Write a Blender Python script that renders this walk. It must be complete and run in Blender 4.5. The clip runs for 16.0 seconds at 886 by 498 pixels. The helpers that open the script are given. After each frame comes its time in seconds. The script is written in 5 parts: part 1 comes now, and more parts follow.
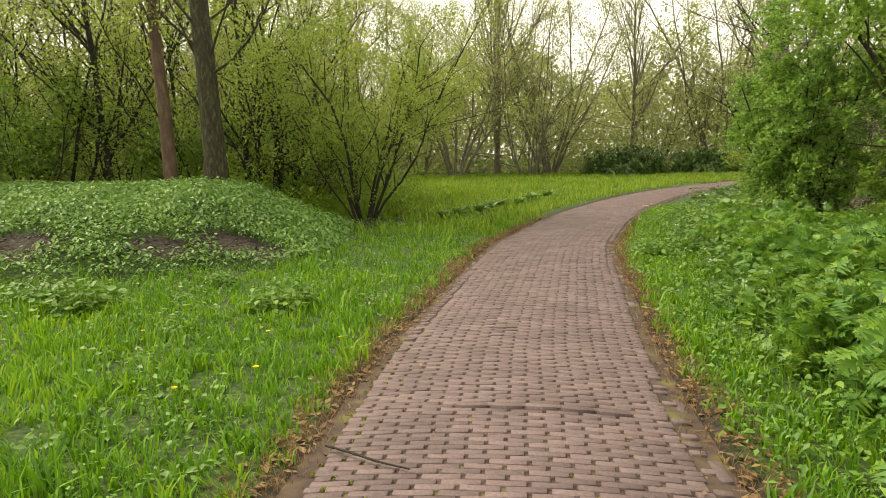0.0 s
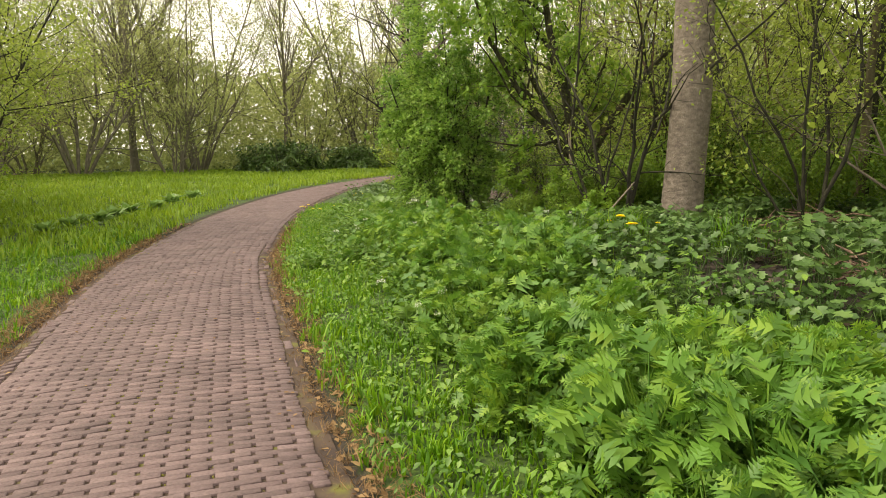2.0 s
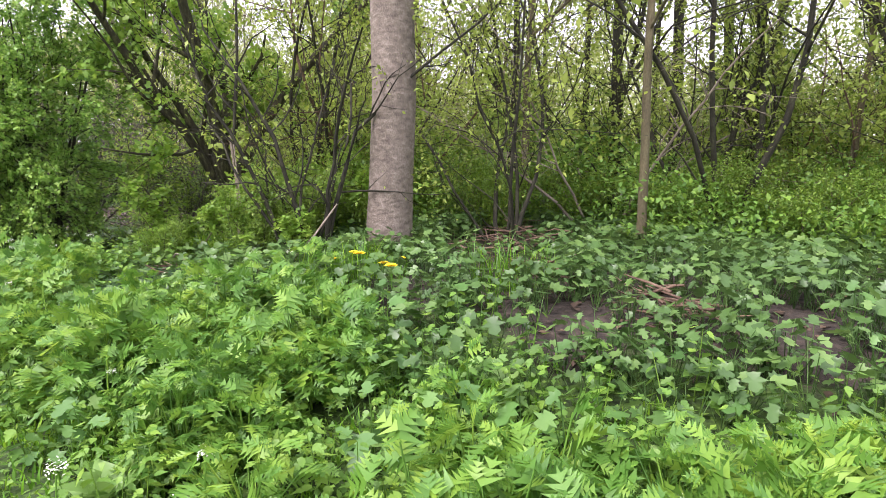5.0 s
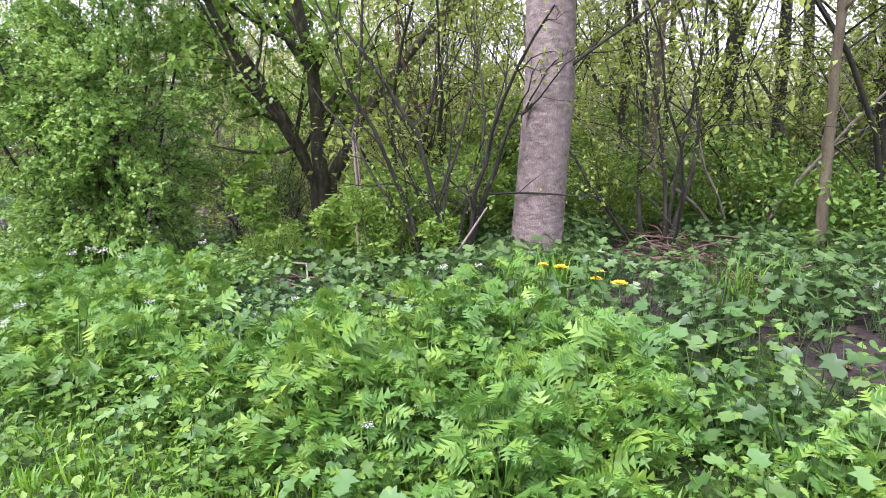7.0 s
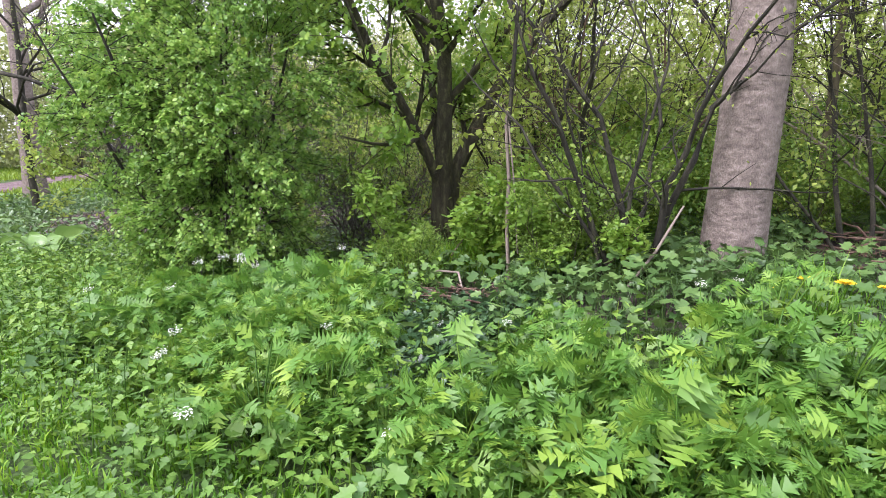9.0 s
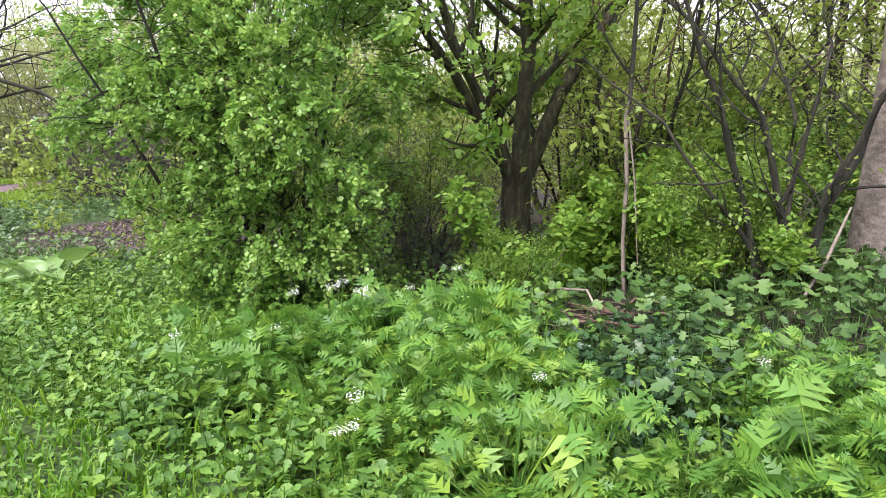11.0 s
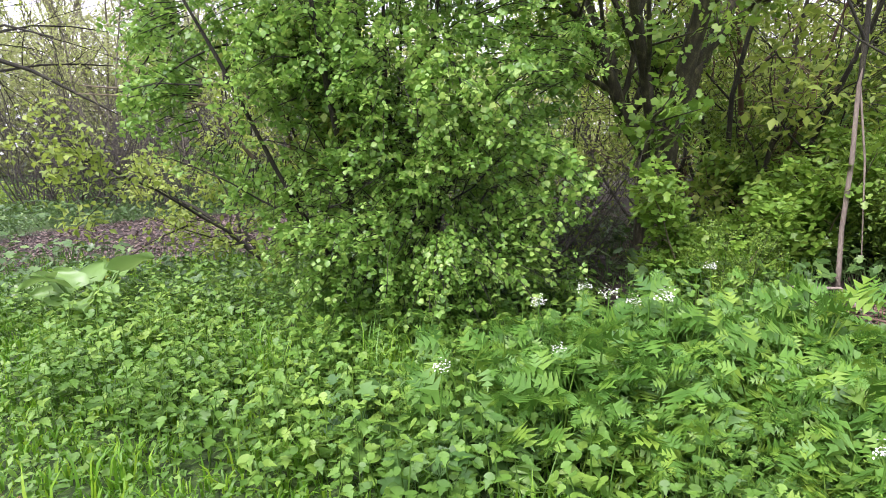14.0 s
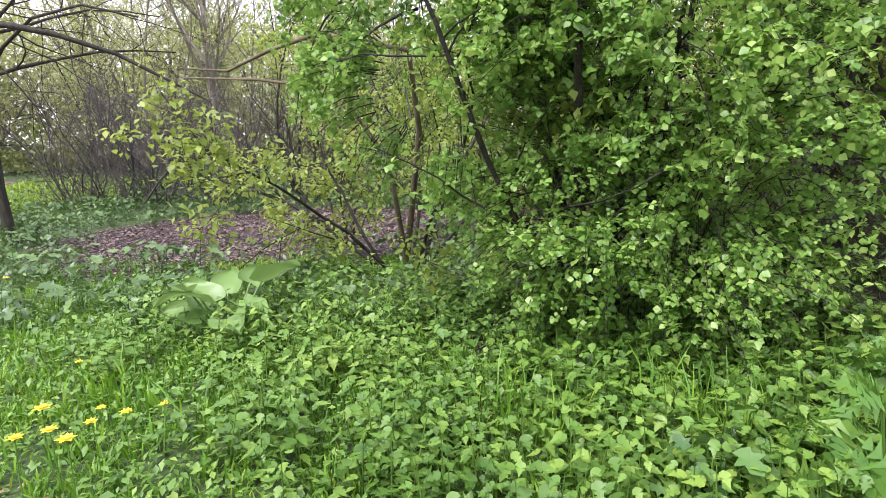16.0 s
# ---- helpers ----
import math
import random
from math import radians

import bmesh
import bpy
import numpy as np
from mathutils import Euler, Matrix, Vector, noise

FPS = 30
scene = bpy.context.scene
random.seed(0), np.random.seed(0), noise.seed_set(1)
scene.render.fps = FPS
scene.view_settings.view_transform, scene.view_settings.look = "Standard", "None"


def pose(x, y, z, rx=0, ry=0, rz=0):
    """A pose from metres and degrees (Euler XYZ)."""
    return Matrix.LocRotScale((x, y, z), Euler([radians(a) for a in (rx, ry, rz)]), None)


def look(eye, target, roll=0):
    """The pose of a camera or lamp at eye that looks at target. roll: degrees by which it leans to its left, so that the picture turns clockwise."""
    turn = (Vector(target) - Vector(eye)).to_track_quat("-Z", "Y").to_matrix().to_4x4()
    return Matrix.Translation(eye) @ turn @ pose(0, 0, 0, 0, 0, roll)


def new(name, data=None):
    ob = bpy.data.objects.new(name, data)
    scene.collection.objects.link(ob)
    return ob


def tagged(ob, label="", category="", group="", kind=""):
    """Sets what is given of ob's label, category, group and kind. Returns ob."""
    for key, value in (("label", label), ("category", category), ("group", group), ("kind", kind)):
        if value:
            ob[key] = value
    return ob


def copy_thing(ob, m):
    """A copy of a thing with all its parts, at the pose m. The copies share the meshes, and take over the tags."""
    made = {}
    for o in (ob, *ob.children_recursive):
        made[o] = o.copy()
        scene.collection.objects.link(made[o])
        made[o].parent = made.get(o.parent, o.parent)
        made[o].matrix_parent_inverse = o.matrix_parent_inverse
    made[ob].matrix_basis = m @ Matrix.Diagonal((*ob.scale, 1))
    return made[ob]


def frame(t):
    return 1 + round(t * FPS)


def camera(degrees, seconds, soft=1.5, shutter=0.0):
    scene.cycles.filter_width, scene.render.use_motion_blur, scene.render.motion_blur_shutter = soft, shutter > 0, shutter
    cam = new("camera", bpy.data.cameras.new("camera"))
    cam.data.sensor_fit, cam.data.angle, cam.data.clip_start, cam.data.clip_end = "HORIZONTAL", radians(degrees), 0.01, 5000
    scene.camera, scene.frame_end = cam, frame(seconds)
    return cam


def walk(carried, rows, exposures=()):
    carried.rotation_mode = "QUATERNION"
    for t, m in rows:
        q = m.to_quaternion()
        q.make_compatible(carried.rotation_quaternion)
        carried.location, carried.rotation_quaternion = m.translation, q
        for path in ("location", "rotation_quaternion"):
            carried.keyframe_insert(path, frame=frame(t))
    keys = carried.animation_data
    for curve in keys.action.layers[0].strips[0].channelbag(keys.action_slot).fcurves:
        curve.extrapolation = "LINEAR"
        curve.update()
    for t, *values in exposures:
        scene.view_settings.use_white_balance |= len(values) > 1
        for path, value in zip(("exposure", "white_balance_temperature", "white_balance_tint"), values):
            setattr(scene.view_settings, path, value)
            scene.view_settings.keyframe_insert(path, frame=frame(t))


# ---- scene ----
cam = camera(71.7, 16.0, soft=0.65)

PATH = [
    (0, (0.916, 0.43, 1.506), (0.947, 2.409, 1.214), -1.1),
    (0.5, (1.054, 0.769, 1.515), (1.177, 2.742, 1.212), -1.3),
    (1, (1.164, 1.116, 1.501), (1.502, 3.063, 1.194), -1.2),
    (1.5, (1.293, 1.486, 1.497), (1.999, 3.331, 1.184), -1.0),
    (2, (1.507, 1.889, 1.511), (2.549, 3.566, 1.189), -0.7),
    (2.5, (1.642, 2.253, 1.522), (2.923, 3.753, 1.194), -0.7),
    (3, (1.757, 2.609, 1.539), (3.272, 3.874, 1.214), -0.1),
    (3.5, (1.9, 2.99, 1.578), (3.592, 4.002, 1.242), 0.0),
    (3.7, (1.932, 3.142, 1.581), (3.674, 4.066, 1.251), -0.0),
    (5.8, (2.164, 4.8, 1.63), (4.035, 5.427, 1.304), 0.2),
    (6, (2.171, 4.972, 1.628), (4.041, 5.599, 1.297), 0.1),
    (6.5, (2.181, 5.427, 1.622), (4.052, 6.056, 1.297), 0.4),
    (7, (2.269, 5.837, 1.608), (4.134, 6.483, 1.283), 0.2),
    (7.5, (2.383, 6.244, 1.578), (4.239, 6.911, 1.242), 0.0),
    (8, (2.482, 6.613, 1.577), (4.323, 7.322, 1.254), 0.1),
    (8.5, (2.546, 6.938, 1.574), (4.382, 7.662, 1.248), -0.2),
    (9, (2.663, 7.276, 1.564), (4.49, 8.015, 1.223), -0.5),
    (9.5, (2.756, 7.656, 1.577), (4.585, 8.393, 1.243), -0.5),
    (9.7, (2.782, 7.805, 1.585), (4.609, 8.54, 1.238), -0.6),
    (11.8, (3.026, 9.42, 1.634), (4.942, 9.876, 1.289), -1.8),
    (12, (3.076, 9.555, 1.627), (4.997, 9.993, 1.282), -1.6),
    (12.5, (3.13, 9.909, 1.566), (5.058, 10.322, 1.23), -1.6),
    (13, (3.167, 10.239, 1.533), (5.103, 10.602, 1.187), -1.7),
    (13.5, (3.258, 10.586, 1.518), (5.193, 10.943, 1.158), -1.6),
    (14, (3.322, 10.944, 1.481), (5.261, 11.285, 1.129), -1.8),
    (14.5, (3.45, 11.301, 1.465), (5.389, 11.633, 1.105), -1.9),
    (15, (3.612, 11.702, 1.48), (5.551, 12.034, 1.12), -1.7),
    (15.5, (3.694, 12.12, 1.504), (5.632, 12.458, 1.141), -2.1),
    (16, (3.871, 12.479, 1.492), (5.8, 12.842, 1.112), -2.5),
]
walk(cam, [(t, look(eye, target, roll)) for t, eye, target, roll in PATH],
     [(0, 0.8, 8150, 6), (3.0, 0.97, 8000, 12), (3.5, 1.1, 8000, -2), (3.7, 1.12, 7950, -3), (5.8, 1.65, 5550, 42), (8, 1.56, 5800, 34), (9.7, 1.48, 5900, 30), (11.8, 1.52, 6050, 26), (16, 1.47, 5900, 34)])

# ---- world, sun, exposure ----
world = bpy.data.worlds.new("overcast_sky")
scene.world = world
world.use_nodes = True
wn, wl = world.node_tree.nodes, world.node_tree.links
sky = wn.new("ShaderNodeTexSky")
sky.sky_type = "NISHITA"
sky.sun_disc = False
sky.sun_elevation, sky.sun_rotation = radians(52), radians(-60)
sky.air_density, sky.dust_density, sky.ozone_density = 1.0, 6.0, 0.6
dim = wn.new("ShaderNodeMixRGB")
dim.blend_type = "MULTIPLY"
dim.inputs[0].default_value = 1.0
dim.inputs[2].default_value = (0.12, 0.12, 0.12, 1)
wl.new(sky.outputs[0], dim.inputs[1])
cloud = wn.new("ShaderNodeMixRGB")
cloud.inputs[0].default_value = 0.8
cloud.inputs[2].default_value = (0.98, 0.99, 1.0, 1)
wl.new(dim.outputs[0], cloud.inputs[1])
wl.new(cloud.outputs[0], wn["Background"].inputs[0])
wn["Background"].inputs[1].default_value = 1.0
sun_lamp = bpy.data.lights.new("sun", "SUN")
sun_lamp.energy, sun_lamp.angle, sun_lamp.color = 2.0, radians(30), (1.0, 0.96, 0.9)
sun = new("sun", sun_lamp)
sun.matrix_world = look((-8.66 * 2, 5 * 2, 12.8 * 2), (0, 0, 0))


# ---- materials ----
def material(name):
    m = bpy.data.materials.new(name)
    m.use_nodes = True
    nt = m.node_tree
    return m, nt.nodes, nt.links, nt.nodes["Principled BSDF"]


def ramp(nodes, stops):
    r = nodes.new("ShaderNodeValToRGB")
    el = r.color_ramp.elements
    while len(el) < len(stops):
        el.new(0.5)
    for e, (p, c) in zip(el, stops):
        e.position, e.color = p, (*c, 1)
    return r


def noise_tex(nodes, links, scale, detail=4.0, stretch=None, coord="Object"):
    tc = nodes.new("ShaderNodeTexCoord")
    n = nodes.new("ShaderNodeTexNoise")
    n.inputs["Scale"].default_value, n.inputs["Detail"].default_value = scale, detail
    if stretch:
        mp = nodes.new("ShaderNodeMapping")
        mp.inputs["Scale"].default_value = stretch
        links.new(tc.outputs[coord], mp.inputs[0])
        links.new(mp.outputs[0], n.inputs[0])
    else:
        links.new(tc.outputs[coord], n.inputs[0])
    return n


def leaf_material(name, dark, mid, light, gloss=0.45, through_light=0.4, patch=0.8):
    """Leaf blades: hue by leaf and by drift across the stand, some light through the blade."""
    m, n, l, p = material(name)
    geo = n.new("ShaderNodeNewGeometry")
    rp = ramp(n, ((0.0, dark), (0.55, mid), (1.0, light)))
    ns = noise_tex(n, l, patch, 3.0)
    mx = n.new("ShaderNodeMath")
    mx.operation = "MULTIPLY_ADD"
    mx.inputs[1].default_value, mx.inputs[2].default_value = 0.55, 0.0
    l.new(geo.outputs["Random Per Island"], mx.inputs[0])
    ad = n.new("ShaderNodeMath")
    ad.operation = "MULTIPLY_ADD"
    ad.inputs[1].default_value = 0.75
    l.new(ns.outputs[0], ad.inputs[0])
    l.new(mx.outputs[0], ad.inputs[2])
    sb = n.new("ShaderNodeMath")
    sb.operation = "SUBTRACT"
    sb.inputs[1].default_value = 0.14
    l.new(ad.outputs[0], sb.inputs[0])
    l.new(sb.outputs[0], rp.inputs[0])
    l.new(rp.outputs[0], p.inputs["Base Color"])
    p.inputs["Roughness"].default_value = gloss
    p.inputs["Specular IOR Level"].default_value = 0.5
    tr = n.new("ShaderNodeBsdfTranslucent")
    hs = n.new("ShaderNodeHueSaturation")
    hs.inputs["Hue"].default_value, hs.inputs["Value"].default_value = 0.485, 1.25
    l.new(rp.outputs[0], hs.inputs["Color"])
    l.new(hs.outputs[0], tr.inputs[0])
    mix = n.new("ShaderNodeMixShader")
    mix.inputs[0].default_value = through_light
    l.new(p.outputs[0], mix.inputs[1])
    l.new(tr.outputs[0], mix.inputs[2])
    l.new(mix.outputs[0], n["Material Output"].inputs[0])
    return m


def bark_material(name, a, b, c, scale=9.0, bump=0.6, upright=0.3):
    m, n, l, p = material(name)
    big = noise_tex(n, l, scale, 6.0, (1, 1, upright))
    fine = noise_tex(n, l, scale * 7, 4.0, (1, 1, 0.5))
    rp = ramp(n, ((0.3, a), (0.52, b), (0.72, c)))
    mixf = n.new("ShaderNodeMath")
    mixf.operation = "MULTIPLY_ADD"
    mixf.inputs[1].default_value = 0.35
    l.new(fine.outputs[0], mixf.inputs[0])
    half = n.new("ShaderNodeMath")
    half.operation = "MULTIPLY"
    half.inputs[1].default_value = 0.66
    l.new(big.outputs[0], half.inputs[0])
    l.new(half.outputs[0], mixf.inputs[2])
    l.new(mixf.outputs[0], rp.inputs[0])
    l.new(rp.outputs[0], p.inputs["Base Color"])
    p.inputs["Roughness"].default_value = 0.9
    bp = n.new("ShaderNodeBump")
    bp.inputs["Strength"].default_value, bp.inputs["Distance"].default_value = bump, 0.03
    l.new(mixf.outputs[0], bp.inputs["Height"])
    l.new(bp.outputs[0], p.inputs["Normal"])
    return m


GRASS = leaf_material("grass_blade", (0.022, 0.09, 0.006), (0.115, 0.30, 0.012), (0.33, 0.50, 0.03), 0.5, 0.35, 0.6)
MEADOW = leaf_material("meadow_blade", (0.09, 0.17, 0.012), (0.19, 0.33, 0.02), (0.34, 0.46, 0.04), 0.5, 0.35, 0.25)
MOSS = leaf_material("moss", (0.09, 0.10, 0.02), (0.19, 0.19, 0.035), (0.30, 0.28, 0.06), 0.9, 0.1, 3.0)
DRY = leaf_material("dry_litter", (0.10, 0.052, 0.022), (0.24, 0.145, 0.062), (0.40, 0.28, 0.13), 0.8, 0.15, 1.0)
BROWN = leaf_material("brown_leaf", (0.03, 0.019, 0.012), (0.085, 0.055, 0.035), (0.18, 0.12, 0.075), 0.75, 0.05, 1.0)
LITTER = leaf_material("fallen_leaf", (0.055, 0.039, 0.03), (0.155, 0.112, 0.088), (0.31, 0.24, 0.195), 0.7, 0.05, 1.0)
PARSLEY = leaf_material("cow_parsley_leaf", (0.04, 0.135, 0.02), (0.12, 0.275, 0.034), (0.30, 0.45, 0.05), 0.5, 0.35, 1.3)
HOGWEED = leaf_material("hogweed_leaf", (0.04, 0.11, 0.028), (0.10, 0.225, 0.05), (0.22, 0.36, 0.09), 0.45, 0.3, 1.4)
NETTLE = leaf_material("nettle_leaf", (0.042, 0.12, 0.018), (0.125, 0.265, 0.033), (0.27, 0.42, 0.06), 0.5, 0.3, 0.9)
BRAMBLE = leaf_material("bank_leaf", (0.028, 0.07, 0.018), (0.08, 0.168, 0.039), (0.185, 0.30, 0.078), 0.4, 0.25, 0.7)
MAPLE = leaf_material("maple_leaf", (0.07, 0.17, 0.02), (0.185, 0.34, 0.04), (0.38, 0.52, 0.09), 0.45, 0.4, 0.7)
HAWTHORN = leaf_material("hawthorn_leaf", (0.05, 0.15, 0.022), (0.185, 0.36, 0.055), (0.42, 0.58, 0.14), 0.42, 0.4, 1.6)
THICKET = leaf_material("thicket_leaf", (0.055, 0.125, 0.018), (0.145, 0.265, 0.03), (0.31, 0.44, 0.06), 0.5, 0.4, 0.35)
SPRING = leaf_material("young_leaf", (0.12, 0.19, 0.03), (0.25, 0.355, 0.055), (0.43, 0.52, 0.11), 0.5, 0.45, 0.3)
# young far leaves, lightened and greyed: the haze of distance is in the colour
HAZED_LEAF = leaf_material("hazed_leaf", (0.19, 0.25, 0.085), (0.35, 0.41, 0.15), (0.52, 0.57, 0.25), 0.6, 0.4, 0.12)
LAUREL = leaf_material("evergreen_leaf", (0.03, 0.075, 0.018), (0.075, 0.15, 0.03), (0.15, 0.24, 0.05), 0.3, 0.2, 0.8)
ELDER = leaf_material("ground_elder_leaf", (0.035, 0.11, 0.02), (0.125, 0.27, 0.045), (0.27, 0.43, 0.1), 0.45, 0.3, 1.0)
IVY = leaf_material("ivy_leaf", (0.02, 0.055, 0.02), (0.05, 0.115, 0.042), (0.105, 0.19, 0.075), 0.3, 0.15, 1.0)
BURDOCK = leaf_material("big_leaf", (0.12, 0.24, 0.05), (0.18, 0.32, 0.08), (0.27, 0.42, 0.14), 0.4, 0.3, 2.0)
YELLOW = leaf_material("yellow_petal", (0.78, 0.60, 0.012), (0.86, 0.70, 0.018), (0.9, 0.76, 0.04), 0.5, 0.2, 2.0)
WHITE = leaf_material("white_petal", (0.62, 0.64, 0.52), (0.75, 0.76, 0.68), (0.82, 0.82, 0.78), 0.6, 0.2, 2.0)
BARK_POPLAR = bark_material("poplar_bark", (0.09, 0.073, 0.058), (0.185, 0.155, 0.127), (0.31, 0.27, 0.225), 13.0, 0.9, 1.5)
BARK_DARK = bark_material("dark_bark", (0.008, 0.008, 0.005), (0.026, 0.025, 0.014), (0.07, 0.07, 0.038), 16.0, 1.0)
# far trunks: bark paled to stand in for haze
BARK_HAZED = bark_material("hazed_bark", (0.09, 0.08, 0.055), (0.17, 0.155, 0.11), (0.27, 0.25, 0.19))
BARK_TWIG = bark_material("bare_twig", (0.03, 0.027, 0.024), (0.075, 0.067, 0.058), (0.14, 0.125, 0.11), 12.0, 0.5)
BARK_MOSSY = bark_material("mossy_bark", (0.012, 0.011, 0.006), (0.045, 0.042, 0.02), (0.14, 0.145, 0.06), 22.0, 1.0)
BARK_RED = bark_material("reddish_bark", (0.05, 0.03, 0.02), (0.12, 0.075, 0.05), (0.21, 0.145, 0.10))
BARK_GREEN = bark_material("algae_bark", (0.05, 0.042, 0.024), (0.11, 0.095, 0.05), (0.18, 0.165, 0.09))
BARK_PALE = bark_material("pale_bark", (0.12, 0.10, 0.075), (0.24, 0.2, 0.16), (0.38, 0.33, 0.27))


def ground_material():
    m, n, l, p = material("meadow_soil")
    big, fine = noise_tex(n, l, 22.0, 8.0), noise_tex(n, l, 14.0, 6.0)
    green = ramp(n, ((0.3, (0.012, 0.022, 0.006)), (0.5, (0.034, 0.07, 0.01)), (0.7, (0.075, 0.14, 0.018))))
    soil = ramp(n, ((0.3, (0.012, 0.009, 0.007)), (0.55, (0.036, 0.027, 0.02)), (0.75, (0.075, 0.056, 0.042))))
    l.new(big.outputs[0], green.inputs[0])
    l.new(fine.outputs[0], soil.inputs[0])
    at = n.new("ShaderNodeAttribute")
    at.attribute_name = "bare"
    mr = n.new("ShaderNodeMath")
    mr.operation = "MULTIPLY_ADD"
    mr.inputs[1].default_value = 0.5
    l.new(fine.outputs[0], mr.inputs[0])
    l.new(at.outputs["Fac"], mr.inputs[2])
    st = ramp(n, ((0.55, (0, 0, 0)), (0.85, (1, 1, 1))))
    l.new(mr.outputs[0], st.inputs[0])
    mix = n.new("ShaderNodeMixRGB")
    l.new(st.outputs[0], mix.inputs[0])
    l.new(green.outputs[0], mix.inputs[1])
    l.new(soil.outputs[0], mix.inputs[2])
    l.new(mix.outputs[0], p.inputs["Base Color"])
    p.inputs["Roughness"].default_value = 0.95
    bp = n.new("ShaderNodeBump")
    bp.inputs["Strength"].default_value, bp.inputs["Distance"].default_value = 0.8, 0.04
    l.new(fine.outputs[0], bp.inputs["Height"])
    l.new(bp.outputs[0], p.inputs["Normal"])
    return m


def brick_material():
    m, n, l, p = material("worn_clinker")
    oi, geo = n.new("ShaderNodeObjectInfo"), n.new("ShaderNodeNewGeometry")
    ad = n.new("ShaderNodeMath")
    ad.operation = "ADD"
    l.new(oi.outputs["Random"], ad.inputs[0])
    l.new(geo.outputs["Random Per Island"], ad.inputs[1])
    fr = n.new("ShaderNodeMath")
    fr.operation = "FRACT"
    l.new(ad.outputs[0], fr.inputs[0])
    rp = ramp(n, ((0.0, (0.108, 0.074, 0.073)), (0.5, (0.13, 0.089, 0.088)), (1.0, (0.16, 0.112, 0.11))))
    l.new(fr.outputs[0], rp.inputs[0])
    tc = n.new("ShaderNodeNewGeometry")
    big, fine = n.new("ShaderNodeTexNoise"), n.new("ShaderNodeTexNoise")
    big.inputs["Scale"].default_value, fine.inputs["Scale"].default_value = 2.2, 70.0
    big.inputs["Detail"].default_value, fine.inputs["Detail"].default_value = 6.0, 4.0
    for t in (big, fine):
        l.new(tc.outputs["Position"], t.inputs[0])
    mix = n.new("ShaderNodeMixRGB")
    mix.blend_type = "OVERLAY"
    mix.inputs[0].default_value = 0.45
    l.new(rp.outputs[0], mix.inputs[1])
    l.new(big.outputs[0], mix.inputs[2])
    mix2 = n.new("ShaderNodeMixRGB")
    mix2.blend_type = "OVERLAY"
    mix2.inputs[0].default_value = 0.6
    l.new(mix.outputs[0], mix2.inputs[1])
    l.new(fine.outputs[0], mix2.inputs[2])
    l.new(mix2.outputs[0], p.inputs["Base Color"])
    p.inputs["Roughness"].default_value = 0.7
    bp = n.new("ShaderNodeBump")
    bp.inputs["Strength"].default_value, bp.inputs["Distance"].default_value = 0.5, 0.006
    l.new(fine.outputs[0], bp.inputs["Height"])
    l.new(bp.outputs[0], p.inputs["Normal"])
    return m


def bed_material():
    m, n, l, p = material("sand_and_moss_joints")
    ns = noise_tex(n, l, 5.0, 6.0)
    rp = ramp(n, ((0.35, (0.045, 0.03, 0.024)), (0.55, (0.085, 0.058, 0.04)), (0.68, (0.13, 0.13, 0.03))))
    l.new(ns.outputs[0], rp.inputs[0])
    l.new(rp.outputs[0], p.inputs["Base Color"])
    p.inputs["Roughness"].default_value = 0.95
    return m


GROUND, BRICK, BED = ground_material(), brick_material(), bed_material()


# ---- mesh helpers ----
class Soup:
    """Triangles gathered piece by piece, then linked as one mesh."""

    def __init__(self):
        self.v, self.f, self.n = [], [], 0

    def add(self, v, f):
        v, f = np.asarray(v, float).reshape(-1, 3), np.asarray(f, int).reshape(-1, 3)
        self.v.append(v)
        self.f.append(f + self.n)
        self.n += len(v)

    def scatter(self, shape, pos, rot, size):
        """Copies of one small shape at places, turns and sizes."""
        v, f = shape
        pos = np.asarray(pos, float)
        if len(pos) == 0:
            return
        size = np.broadcast_to(np.asarray(size, float), (len(pos),))
        vv = np.einsum("kij,vj->kvi", rot, v) * size[:, None, None] + pos[:, None, :]
        ff = f[None] + (np.arange(len(pos)) * len(v))[:, None, None]
        self.add(vv, ff)

    def arrays(self):
        return np.concatenate(self.v), np.concatenate(self.f)

    def mesh(self, name, mat, smooth=False):
        v, f = self.arrays()
        me = bpy.data.meshes.new(name)
        me.vertices.add(len(v))
        me.vertices.foreach_set("co", v.astype(np.float32).ravel())
        me.loops.add(len(f) * 3)
        me.loops.foreach_set("vertex_index", f.astype(np.int32).ravel())
        me.polygons.add(len(f))
        me.polygons.foreach_set("loop_start", np.arange(0, len(f) * 3, 3, dtype=np.int32))
        if smooth:
            me.polygons.foreach_set("use_smooth", np.ones(len(f), dtype=bool))
        me.update(calc_edges=True)
        me.materials.append(mat)
        return me


def part(name, soup, mat, parent=None, label="", smooth=False):
    ob = new(name, soup.mesh(name, mat, smooth))
    ob.parent = parent
    return tagged(ob, label)


